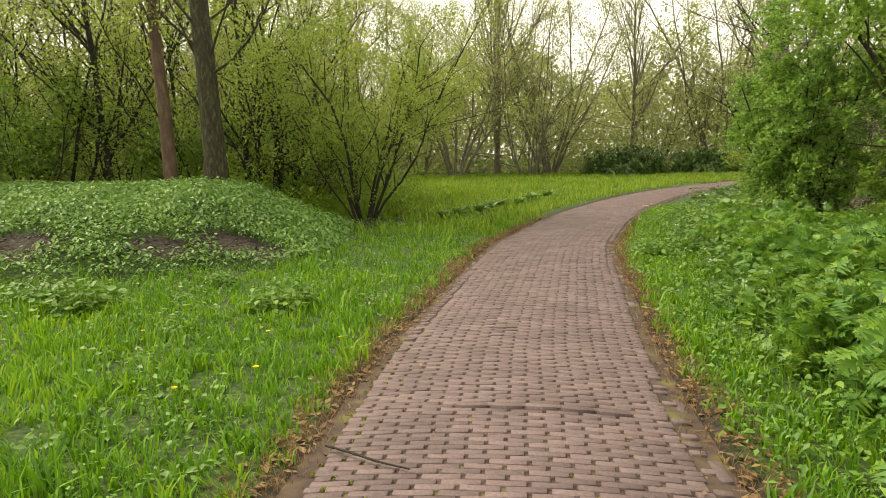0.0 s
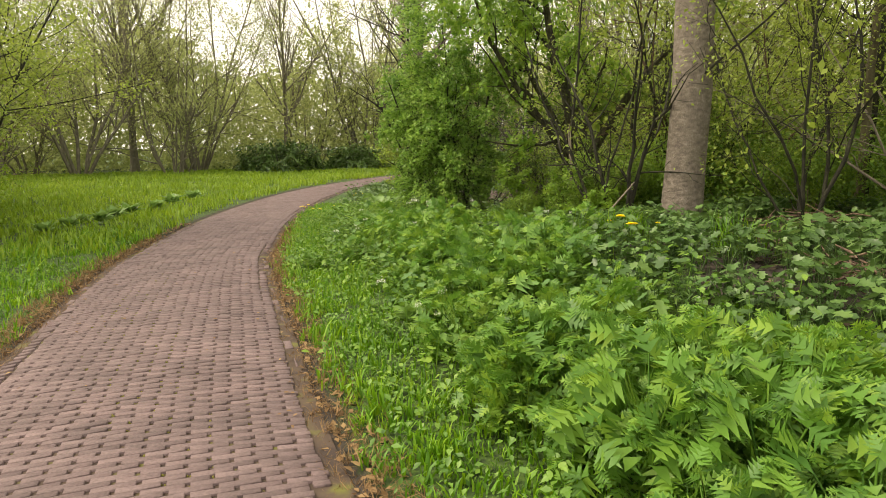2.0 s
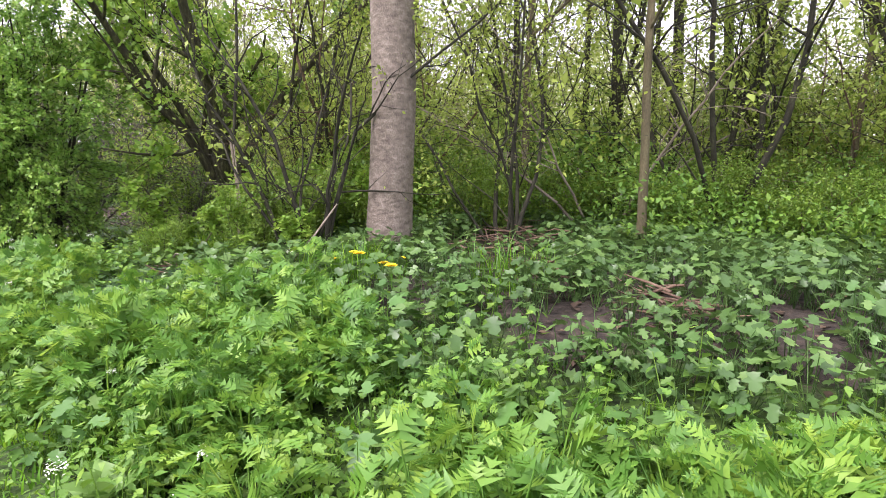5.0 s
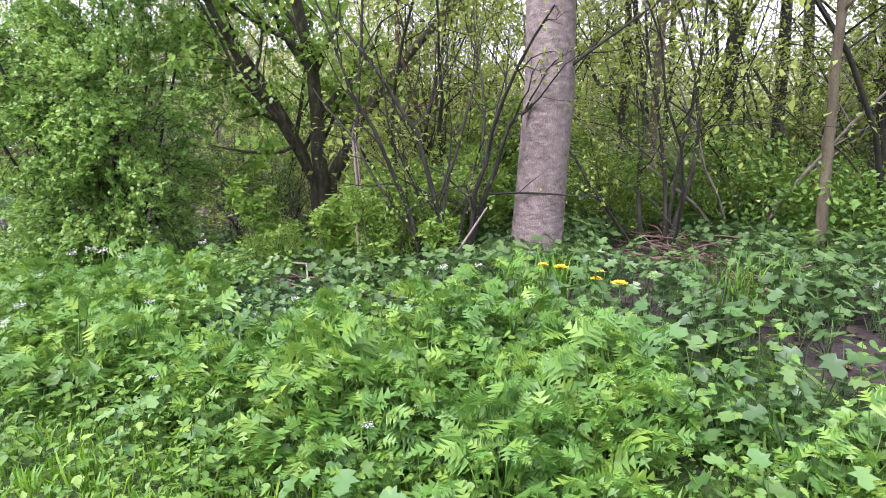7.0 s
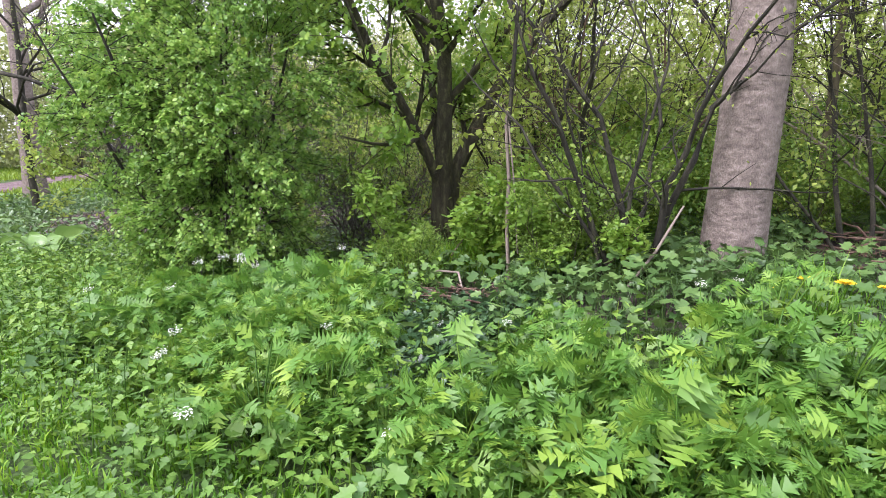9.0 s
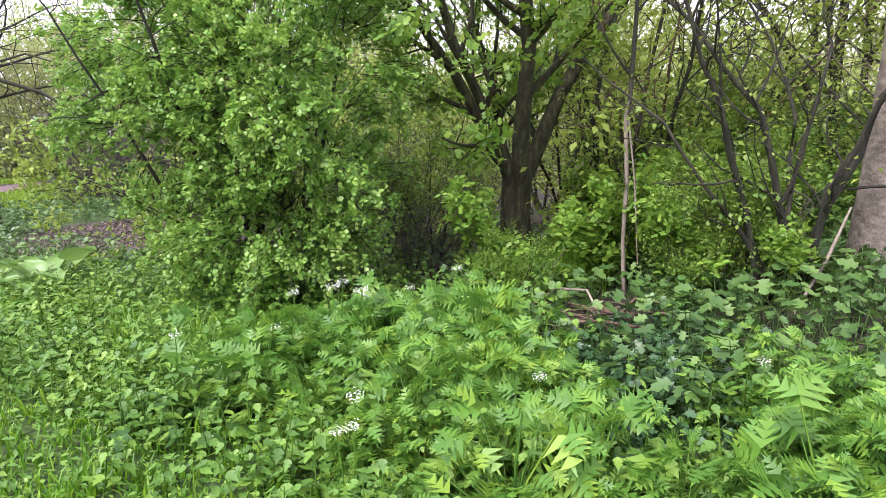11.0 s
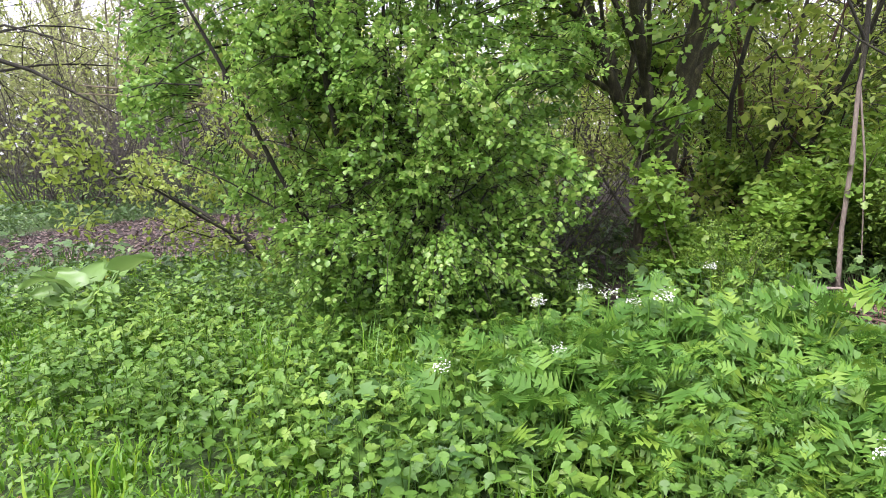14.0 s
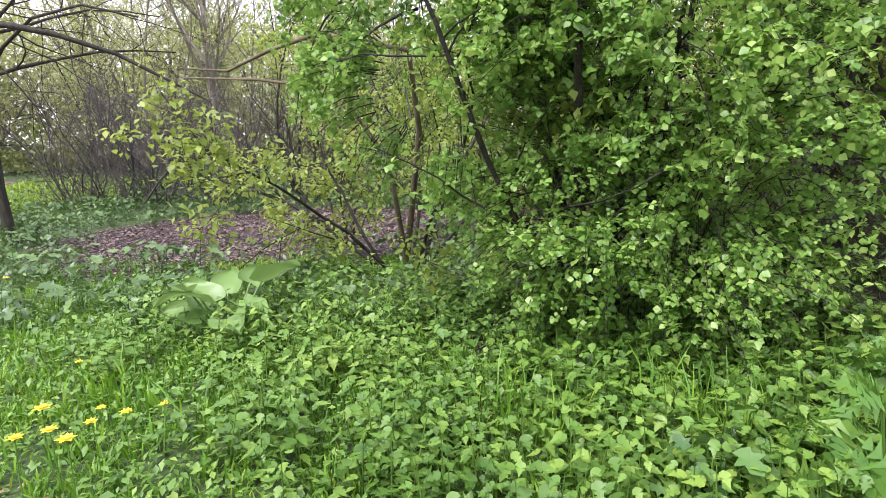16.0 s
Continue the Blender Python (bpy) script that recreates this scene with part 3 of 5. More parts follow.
def make_shrub(name, label, rng, height, stems, bark, leaf, per, size, shape=LEAF, counts=(7, 5), spread_out=0.45, radius=0.03, ratio=0.42, angle=0.9,
               bend=0.14, lift=0.04, start=0.2, spread=0.05, droop=0.0, category="shrub", group="", base=0.2, sprays=0, skin=(1, 1, 1), bole=0.0):
    root = empty_at(name, (0, 0, 0), label, category, group)
    crown_soup, tips = Soup(), []
    for i in range(stems):
        wood = Soup()
        a = i * 2.4 + rng.uniform(-0.4, 0.4)
        o = np.array((math.cos(a), math.sin(a), 0))
        way = o * spread_out * rng.uniform(0.4, 1.3) + np.array((0, 0, 1))
        h = height * rng.uniform(0.7, 1.1)
        pts = wander(rng, o * base * rng.uniform(0.3, 1.0) + np.array((0, 0, bole - 0.12)), way / np.linalg.norm(way), h, 9, bend * 0.7, lift)
        r = radius * rng.uniform(0.6, 1.3)
        tube(wood, pts, np.linspace(r, r * 0.25, len(pts)), 6)
        branch_out(rng, wood, tips, pts, r, len(counts), counts, ratio, angle, bend, lift, start, droop)
        part("stem", wood, bark, root, "", True)
    if bole:
        foot = Soup()
        tube(foot, [(0.03, 0, -0.15), (0, 0.02, 0.1), (-0.02, 0, bole * 0.6), (0, 0, bole + 0.02)], (base * 1.4, base * 1.0, base * 0.9, base * 0.8), 12)
        for i in range(stems):
            a = i * 2.4
            o = np.array((math.cos(a), math.sin(a), 0)) * base
            line = [o * 1.25 + (0, 0, -0.15), o * 0.95 + (0, 0, 0.15), o * 0.8 + (0.02, 0, bole * 0.6), o * 0.85 + (0, 0, bole)]
            tube(foot, line + rng.normal(0, 0.012, (4, 3)), (radius * 1.2, radius * 0.95, radius * 0.9, radius), 8)
        part("trunk", foot, bark, root, "", True)
    if sprays:
        # drooping outer sprays, springing from inside the crown
        wood = Soup()
        heads = [(rng.uniform(0, 6.28), rng.uniform(0.05, 0.98), rng.uniform(0.78, 1.15)) for _ in range(sprays // 13)]
        for n in range(sprays):
            a, zz, puff = heads[n % len(heads)]
            a, zz = a + rng.normal(0, 0.2), min(0.98, max(0.04, zz + rng.normal(0, 0.05)))
            wide = math.sqrt(max(0.05, 1 - (1.35 * (zz - 0.38)) ** 2)) * rng.uniform(0.85, 1.05) * puff * (1 + 0.15 * math.sin(3 * a + 5 * zz))
            o = np.array((skin[0] * math.cos(a), skin[1] * math.sin(a), 0)) * wide
            q = wander(rng, o * 0.6 + np.array((0, 0, skin[2] * zz + 0.1)), (math.cos(a), math.sin(a), 0.35), rng.uniform(0.4, 0.85) * skin[0] * 0.7, 2, 0.2, -0.28)
            tube(wood, q, np.linspace(0.006, 0.002, 3), 3)
            tips.append(q)
        part("twig_spray", wood, bark, root, "", True)
    leaf_out(rng, crown_soup, tips, per, size, shape, spread, 0.0, -0.75 if sprays else -0.4)
    if crown_soup.n:
        part("crown", crown_soup, leaf, root)
    return root


def place(thing, x, y, yaw=0.0, size=1.0, lift=0.0, tilt=0.0):
    thing.matrix_basis = pose(x, y, float(land(x, y)) + lift, tilt, 0, yaw) @ Matrix.Scale(size, 4)
    return thing


def repeat(kinds, spots, rng, small=0.8, big=1.2):
    """Puts the first copy of each kind at the first spots, then copies at the rest."""
    for i, (x, y) in enumerate(spots):
        k = kinds[i % len(kinds)]
        s, yaw = rng.uniform(small, big), rng.uniform(0, 360)
        m = pose(x, y, float(land(x, y)), 0, 0, yaw) @ Matrix.Scale(s, 4)
        if i < len(kinds):
            k.matrix_basis = m
        else:
            thing = copy_thing(k, Matrix.Identity(4))
            thing.matrix_basis = m


def spots_in(rng, want, x0, x1, y0, y1, gap, ok, tries=4000):
    out = []
    for _ in range(tries):
        if len(out) >= want:
            break
        x, y = rng.uniform(x0, x1), rng.uniform(y0, y1)
        if ok(x, y) and all((x - a) ** 2 + (y - b) ** 2 > gap * gap for a, b in out):
            out.append((x, y))
    return out


def sow(rng, x0, x1, y0, y1, per_m2, keep):
    """Random places over a stretch of ground, kept with the chance that keep gives."""
    k = int((x1 - x0) * (y1 - y0) * per_m2)
    x, y = rng.uniform(x0, x1, k), rng.uniform(y0, y1, k)
    ok = rng.uniform(0, 1, k) < keep(x, y, offset(x, y))
    return x[ok], y[ok]


def stand(name, label, category, mat, rng, shapes, x, y, small, big, lift=0.0, tilt=0.12):
    """A stand of small plants that nobody could count, as one piece of stuff."""
    s = Soup()
    which = rng.integers(0, len(shapes), len(x))
    for i, shape in enumerate(shapes):
        m = which == i
        k = int(m.sum())
        s.scatter(shape, on_land(x[m], y[m], lift), turns(rng.uniform(0, 6.28, k), rng.normal(0, tilt, k)), rng.uniform(small, big, k))
    ob = part(name, s, mat, None, label)
    return tagged(ob, category=category, kind="stuff")


def on_mound(x, y):
    return 1.35 - 2.6 * mound_rise(np.asarray(x, float), np.asarray(y, float))


# ---- the woodland on the path's outer side ----
rng = np.random.default_rng(7)
poplar = make_tree("poplar_tree", "tall straight poplar with pale grey-brown bark beside low herbs", rng, 15, 0.245, BARK_POPLAR, SPRING, 7, 0.07, counts=(16, 6, 4),
                   ratio=0.22, start=0.28, sides=24, lean=(-0.01, -0.03), flare=1.1, taper=0.35)
place(poplar, 8.25, 6.95)
knot = Soup()
for a in np.linspace(0, 6.28, 9)[:-1]:
    tube(knot, [(0.02 * math.cos(a), 0.03 * math.sin(a), -0.02), (0.035 * math.cos(a), 0.05 * math.sin(a), 0.012), (0.015 * math.cos(a), 0.02 * math.sin(a), 0.016)], (0.012, 0.014, 0.006), 5)
knot_ob = part("knot", knot, BARK_DARK, poplar, "dark branch scar", True)
knot_ob.matrix_basis = pose(-0.20, -0.03, 1.02, 90, 0, -98)

maple = make_shrub("field_maple", "many-stemmed field maple with dark leaning stems", np.random.default_rng(21), 5.6, 5, BARK_MOSSY, MAPLE, 12, 0.08, leaf_tuft(HAWLEAF, 3, np.random.default_rng(22)), counts=(11, 8),
                   spread_out=0.66, radius=0.08, ratio=0.36, start=0.1, base=0.13, bole=1.0, category="tree", spread=0.08)
place(maple, 9.35, 9.95, 30)


def hawthorn(rng):
    """A dense bush of overlapping leafy heads, hung with drooping sprays over a dark twiggy inside."""
    root = empty_at("hawthorn_bush", (0, 0, 0), "dense leafy hawthorn bush with drooping outer sprays", "bush")
    heads = [((0.0, 0.0, 1.0), (1.0, 1.15, 1.05)), ((0.05, -0.15, 2.2), (1.05, 1.2, 1.0)), ((0.25, 0.0, 3.3), (1.1, 1.15, 0.95)), ((-0.35, -0.55, 1.5), (0.7, 0.6, 0.8)),
             ((-0.1, 1.15, 1.75), (0.75, 0.75, 0.6)), ((0.15, 1.4, 2.6), (0.75, 0.85, 0.5)), ((-0.3, 0.6, 2.5), (0.7, 0.6, 0.55)), ((0.5, 0.3, 4.2), (1.2, 1.5, 0.7)), ((-0.4, -0.2, 0.65), (0.65, 0.95, 0.6)), ((-0.5, 0.0, 2.0), (0.6, 0.9, 0.8)), ((-0.3, -0.4, 1.15), (0.7, 0.8, 0.8))]
    crown_soup, twigs = Soup(), []
    for i in range(11):
        a = i * 2.4
        o = np.array((math.cos(a), math.sin(a), 0))
        wood = Soup()
        pts = wander(rng, o * 0.35 * rng.uniform(0.3, 1) + np.array((0, 0.1, -0.12)), o * 0.2 + np.array((0.05, 0.08, 1)), rng.uniform(2.8, 4.0), 9, 0.07, 0.03)
        tube(wood, pts, np.linspace(0.032, 0.008, 10) * rng.uniform(0.7, 1.3), 6)
        branch_out(rng, wood, twigs, pts, 0.026, 2, (9, 6), 0.3, 1.0, 0.16, -0.02, 0.12, 0.1)
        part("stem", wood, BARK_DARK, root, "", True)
    inner = list(twigs)
    sprays = Soup()
    outer = []
    for (cx, cy, cz), (rx, ry, rz) in heads:
        tufted = max(18, int(36 * (rx * ry + ry * rz + rx * rz) / 3))
        for _ in range(tufted if cz < 4 else tufted // 2):
            d0 = rng.normal(0, 1, 3)
            d0[0] -= 0.35
            d0 /= np.linalg.norm(d0)
            for _ in range(7):
                d = d0 + rng.normal(0, 0.16, 3)
                d /= np.linalg.norm(d)
                p = np.array((cx, cy, cz)) + d * (rx, ry, rz) * rng.uniform(0.62, 0.86)
                if p[2] < 0.15:
                    continue
                q = wander(rng, p, d + np.array((0, 0, 0.25)), rng.uniform(0.28, 0.55), 3, 0.15, -0.3)
                tube(sprays, q, np.linspace(0.005, 0.0015, 4), 3)
                outer.append(q)
    for y0, z0, out in ((1.75, 2.35, -0.35), (1.3, 2.2, -0.75), (0.75, 2.4, -1.0), (-0.5, 2.1, -1.1)):
        q = wander(rng, (out * 0.4, y0, z0), (-0.6, 0.25, 0.15), 1.0, 6, 0.1, -0.28)
        tube(sprays, q, np.linspace(0.01, 0.002, 7), 4)
        outer += [q[i:i + 4] for i in (1, 2, 3, 3, 3, 3)]
    part("twig_spray", sprays, BARK_DARK, root, "", True)
    shoots = [leaf_tuft(TRILOBE, 5, rng) for _ in range(3)]
    leaf_out(rng, crown_soup, inner, 2.0, 0.05, shoots[0], 0.05, 0.3, -0.2)
    for k in range(3):
        leaf_out(rng, crown_soup, outer[k::3], 11, 0.045, shoots[k], 0.035, 0.12, -0.5)
    part("crown", crown_soup, HAWTHORN, root)
    return root


place(hawthorn(np.random.default_rng(5)), 8.05, 12.0)

snag = empty_at("broken_stem", (8.13, 8.83, float(land(8.13, 8.83))), "pale broken dead stem with peeling bark", "dead stem")
s = Soup()
tube(s, [(0.05, 0, -0.1), (0.02, 0.02, 0.5), (0.0, 0.0, 1.0), (-0.05, 0.02, 1.5), (-0.04, 0.0, 1.62)], (0.021, 0.018, 0.018, 0.014, 0.004), 8)
part("stem", s, BARK_PALE, snag, "", True)
s = Soup()
tube(s, [(-0.02, 0.01, 1.3), (0.0, -0.02, 1.8), (0.05, -0.05, 2.4), (0.02, -0.1, 3.1), (0.08, -0.12, 3.9)], (0.017, 0.02, 0.017, 0.013, 0.006), 7)
tube(s, [(0.0, -0.02, 1.8), (-0.1, 0.12, 2.0), (-0.12, 0.3, 2.35)], (0.013, 0.01, 0.004), 5)
tube(s, [(0.04, -0.05, 2.3), (0.0, -0.3, 2.6), (0.05, -0.55, 2.75)], (0.011, 0.009, 0.004), 5)
part("upper_stem", s, BARK_DARK, snag, "dark living upper stem", True)
s = Soup()
tube(s, [(-0.03, 0.0, 1.5), (-0.05, -0.06, 1.0), (-0.04, -0.1, 0.3)], (0.008, 0.008, 0.005), 5)
part("bark_strip", s, BARK_PALE, snag, "", True)

thicket_kinds = [
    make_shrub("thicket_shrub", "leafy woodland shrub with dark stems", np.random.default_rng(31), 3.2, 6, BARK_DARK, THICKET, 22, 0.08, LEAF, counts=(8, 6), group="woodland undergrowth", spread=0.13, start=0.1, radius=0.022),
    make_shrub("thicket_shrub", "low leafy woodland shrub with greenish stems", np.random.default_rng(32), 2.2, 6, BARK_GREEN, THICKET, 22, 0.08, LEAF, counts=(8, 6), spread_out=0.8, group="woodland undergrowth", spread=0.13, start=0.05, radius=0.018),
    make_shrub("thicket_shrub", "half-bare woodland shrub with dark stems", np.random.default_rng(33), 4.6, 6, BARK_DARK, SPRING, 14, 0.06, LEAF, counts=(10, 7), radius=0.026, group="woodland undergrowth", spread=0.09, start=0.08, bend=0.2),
    make_shrub("thicket_shrub", "half-bare brown woodland shrub", np.random.default_rng(34), 3.4, 6, BARK_RED, SPRING, 13, 0.06, LEAF, counts=(10, 7), spread_out=0.55, radius=0.019, group="woodland undergrowth", spread=0.09, start=0.06, bend=0.22),
]


def wood_side(x, y):
    d = float(offset(x, y))
    if not (6.2 < d < 17) or (x - 8.25) ** 2 + (y - 6.95) ** 2 < 0.8 or (x - 9.15) ** 2 + (y - 9.95) ** 2 < 1.4:
        return False
    return hollow(x, y) > 1.6 and (x - 8.25) ** 2 + (y - 12.3) ** 2 > 2.6 and not (x < 8.6 and y < 6.5)


near_kinds, deep_kinds, used = (2, 3, 1, 3, 2), (0, 2, 1, 3), set()
for i, (x, y) in enumerate(spots_in(rng, 32, 7.5, 18, -5, 14, 1.15, wood_side)):
    near = float(offset(x, y)) < 9.5
    k = near_kinds[i % 5] if near else deep_kinds[i % 4]
    size = rng.uniform(0.5, 0.7) if near and k == 1 else rng.uniform(0.75, 1.15)
    t = thicket_kinds[k] if k not in used else copy_thing(thicket_kinds[k], Matrix.Identity(4))
    used.add(k)
    t.matrix_basis = pose(x, y, float(land(x, y)), 0, 0, rng.uniform(0, 360)) @ Matrix.Scale(size, 4)

tree_kinds = [
    make_tree("woodland_tree", "slender woodland tree with thin dark trunk and young leaves", np.random.default_rng(41), 10, 0.075, BARK_DARK, SPRING, 14, 0.065, counts=(13, 6, 3), start=0.2, group="woodland trees", spread=0.09),
    make_tree("woodland_tree", "slender woodland tree with thin algae-green trunk", np.random.default_rng(42), 9, 0.06, BARK_GREEN, SPRING, 14, 0.065, counts=(14, 6, 3), start=0.2, lean=(0.04, 0.02), group="woodland trees", spread=0.09),
    make_tree("woodland_tree", "slender nearly bare woodland tree", np.random.default_rng(43), 11, 0.09, BARK_DARK, SPRING, 4, 0.08, counts=(16, 6, 3), start=0.12, lean=(-0.04, 0.03), group="woodland trees", spread=0.09),
]
right_trees = spots_in(rng, 16, 9, 20, -6, 15, 1.9, lambda x, y: wood_side(x, y) and float(offset(x, y)) > 7.2)
left_trees = spots_in(rng, 14, -15, -2.5, 15.5, 30, 2.4, lambda x, y: on_mound(x, y) > 1.2)
repeat(tree_kinds, right_trees + left_trees, rng, 0.8, 1.2)
for x, y, sz in ((18.7, 2.7, 1.9), (12.6, 4.9, 1.3), (13.3, 2.7, 1.2), (11.8, 6.4, 0.9), (14.2, 3.9, 1.5)):
    place(copy_thing(tree_kinds[0], Matrix.Identity(4)), x, y, 70 * x, sz)

for x, y in ((9.9, 6.2), (10.6, 5.2), (10.2, 4.0), (9.8, 2.6), (10.9, 3.2), (11.4, 1.6), (9.6, 0.9), (8.9, 7.9), (10.5, 7.4), (8.3, 8.2)):
    t = copy_thing(thicket_kinds[1], Matrix.Identity(4))
    t.matrix_basis = pose(x, y, float(land(x, y)), 0, 0, rng.uniform(0, 360)) @ Matrix.Scale(rng.uniform(0.38, 0.55), 4)

for x, y, sz in ((8.6, 8.05, 0.4), (10.3, 8.5, 0.75), (10.1, 11.2, 0.7)):
    t = copy_thing(thicket_kinds[0], Matrix.Identity(4))
    t.matrix_basis = pose(x, y, float(land(x, y)), 0, 0, rng.uniform(0, 360)) @ Matrix.Scale(sz, 4)
bare_kinds = [make_shrub("bare_shrub", "leafless thicket shrub of dense grey-brown twigs", np.random.default_rng(97 + i), 3.4, 9, BARK_TWIG, SPRING, 0, 0.05, counts=(13, 8), spread_out=0.6, radius=0.02,
                         ratio=0.4, start=0.06, bend=0.2, base=0.5, group="bare thicket") for i in range(2)]
bare_spots = [(12.2, 21.6), (13.4, 22.0), (14.8, 22.4), (16.2, 21.6), (16.6, 20.0), (17.0, 18.2), (16.8, 16.2), (13.0, 23.4), (14.2, 23.8), (15.6, 23.6), (17.2, 22.8), (18.2, 20.6), (18.4, 18.4), (11.2, 22.8), (12.0, 24.4)]
bare_spots += [(x + 0.4, y + 1.7) for x, y in bare_spots[:12]]
bare_spots = [(x, y) for x, y in bare_spots if x > 13.2 and offset(x, y) > 4.8]
for i, (x, y) in enumerate(bare_spots):
    t = bare_kinds[i] if i < 2 else copy_thing(bare_kinds[i % 2], Matrix.Identity(4))
    t.matrix_basis = pose(x, y, float(land(x, y)), 0, 0, rng.uniform(0, 360)) @ Matrix.Scale(rng.uniform(0.8, 1.1), 4)
for x, y, sz in ((7.75, 9.7, 0.22), (7.7, 8.3, 0.3)):
    t = copy_thing(thicket_kinds[0], Matrix.Identity(4))
    t.matrix_basis = pose(x, y, float(land(x, y)), 0, 0, 80 * x) @ Matrix.Scale(sz, 4)
sapling = make_shrub("maple_sapling", "young maple sapling with bright yellow-green leaves", np.random.default_rng(98), 1.15, 4, BARK_GREEN, MAPLE, 9, 0.06, leaf_tuft(HAWLEAF, 3, np.random.default_rng(99)),
                     counts=(7, 4), spread_out=0.45, radius=0.011, ratio=0.36, start=0.25, base=0.1, spread=0.05, category="sapling", group="maple saplings")
place(sapling, 8.2, 9.75)
for x, y, sz in ((7.75, 8.15, 0.85), (8.8, 8.9, 1.1), (9.5, 8.7, 1.3), (9.1, 7.9, 1.0)):
    place(copy_thing(sapling, Matrix.Identity(4)), x, y, 90 * x, sz)
for x, y, sz in ((9.3, 11.0, 0.45), (10.0, 11.4, 0.6), (9.0, 10.8, 0.28), (10.9, 11.9, 0.7)):
    place(copy_thing(bare_kinds[0], Matrix.Identity(4)), x, y, 90 * x, sz)
arching = make_shrub("arching_shrub", "shrub with long arching yellowish twigs", np.random.default_rng(95), 4.6, 6, BARK_PALE, SPRING, 5, 0.055, LEAF, counts=(9, 6), spread_out=0.8, radius=0.022, ratio=0.4, lift=-0.06, start=0.3, spread=0.04, droop=0.08)
place(arching, 10.4, 4.9)

# ---- trees by the mound ----
big_trunk = make_tree("tall_tree", "tall tree with thick dark mossy trunk standing on the mound", np.random.default_rng(51), 13, 0.225, BARK_MOSSY, SPRING, 5, 0.08, counts=(22, 7, 4), ratio=0.24,
                      start=0.16, sides=16, lean=(-0.02, 0.0), group="trees on the mound", slim=0.3)
place(big_trunk, -3.4, 12.9)
red_trunk = make_tree("tall_tree", "tall tree with reddish brown trunk standing on the mound", np.random.default_rng(52), 12, 0.155, BARK_RED, SPRING, 5, 0.08, counts=(22, 7, 4), ratio=0.24,
                      start=0.16, sides=14, lean=(-0.03, 0.0), group="trees on the mound", slim=0.35)
place(red_trunk, -4.75, 14.0)
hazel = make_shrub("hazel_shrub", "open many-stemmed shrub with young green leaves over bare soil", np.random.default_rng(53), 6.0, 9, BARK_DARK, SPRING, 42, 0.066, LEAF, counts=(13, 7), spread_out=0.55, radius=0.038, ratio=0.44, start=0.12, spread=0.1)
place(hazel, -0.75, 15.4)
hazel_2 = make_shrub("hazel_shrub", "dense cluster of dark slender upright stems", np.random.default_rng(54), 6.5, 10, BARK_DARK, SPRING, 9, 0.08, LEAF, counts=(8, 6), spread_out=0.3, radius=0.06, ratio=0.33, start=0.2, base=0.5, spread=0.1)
place(hazel_2, -3.4, 17.4)
left_shrubs = spots_in(rng, 20, -16, -1.6, 16.8, 30, 2.0, lambda x, y: on_mound(x, y) > 1.25)
for i, (x, y) in enumerate(left_shrubs + [(-9.5, 12.5), (-10.5, 10.5), (-8.7, 15.2)]):
    t = copy_thing(thicket_kinds[(0, 1, 0, 2)[i % 4]], Matrix.Identity(4))
    t.matrix_basis = pose(x, y, float(land(x, y)), 0, 0, rng.uniform(0, 360)) @ Matrix.Scale(rng.uniform(0.9, 1.4), 4)

tall_spots = spots_in(rng, 11, -13, -1.5, 15.2, 24, 1.9, lambda x, y: on_mound(x, y) > 1.15)
tall_spots += spots_in(rng, 6, 10.5, 17, -4, 11, 2.4, lambda x, y: 7.8 < float(offset(x, y)) < 14 and (x - 9.35) ** 2 + (y - 9.95) ** 2 > 2)
for i, (x, y) in enumerate(tall_spots):
    t = copy_thing(thicket_kinds[2 + i % 2], Matrix.Identity(4))
    t.matrix_basis = pose(x, y, float(land(x, y)), 0, 0, rng.uniform(0, 360)) @ Matrix.Scale(rng.uniform(1.5, 2.0), 4)

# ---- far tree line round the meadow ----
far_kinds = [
    make_shrub("meadow_edge_tree", "many-stemmed spring tree at the meadow edge, paled for haze", np.random.default_rng(61), 13, 8, BARK_HAZED, HAZED_LEAF, 22, 0.13, LEAF, counts=(11, 6), spread_out=0.35, radius=0.09, ratio=0.34, start=0.1, category="tree", group="meadow edge trees", spread=0.25, base=0.6),
    make_tree("meadow_edge_tree", "tall nearly bare tree at the meadow edge", np.random.default_rng(62), 17, 0.2, BARK_HAZED, HAZED_LEAF, 7, 0.11, counts=(26, 8, 4), start=0.15, ratio=0.4, group="meadow edge trees", spread=0.2, angle=0.55, lift=0.12),
    make_shrub("meadow_edge_tree", "bushy light green tree at the meadow edge", np.random.default_rng(63), 11, 8, BARK_HAZED, HAZED_LEAF, 28, 0.13, LEAF, counts=(11, 6), spread_out=0.5, radius=0.08, ratio=0.36, start=0.06, category="tree", group="meadow edge trees", spread=0.25, base=0.6),
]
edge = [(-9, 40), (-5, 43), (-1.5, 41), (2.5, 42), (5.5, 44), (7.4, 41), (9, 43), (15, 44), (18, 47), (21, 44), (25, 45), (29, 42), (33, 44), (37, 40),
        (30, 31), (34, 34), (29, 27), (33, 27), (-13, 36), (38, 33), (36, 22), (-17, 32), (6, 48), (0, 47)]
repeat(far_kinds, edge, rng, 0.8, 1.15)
lone = make_tree("grey_tree", "thick grey trunk at the edge of the hollow", np.random.default_rng(64), 13, 0.3, BARK_POPLAR, SPRING, 3, 0.1, counts=(14, 6, 4), start=0.3, sides=14)
place(lone, 14.6, 24.6)


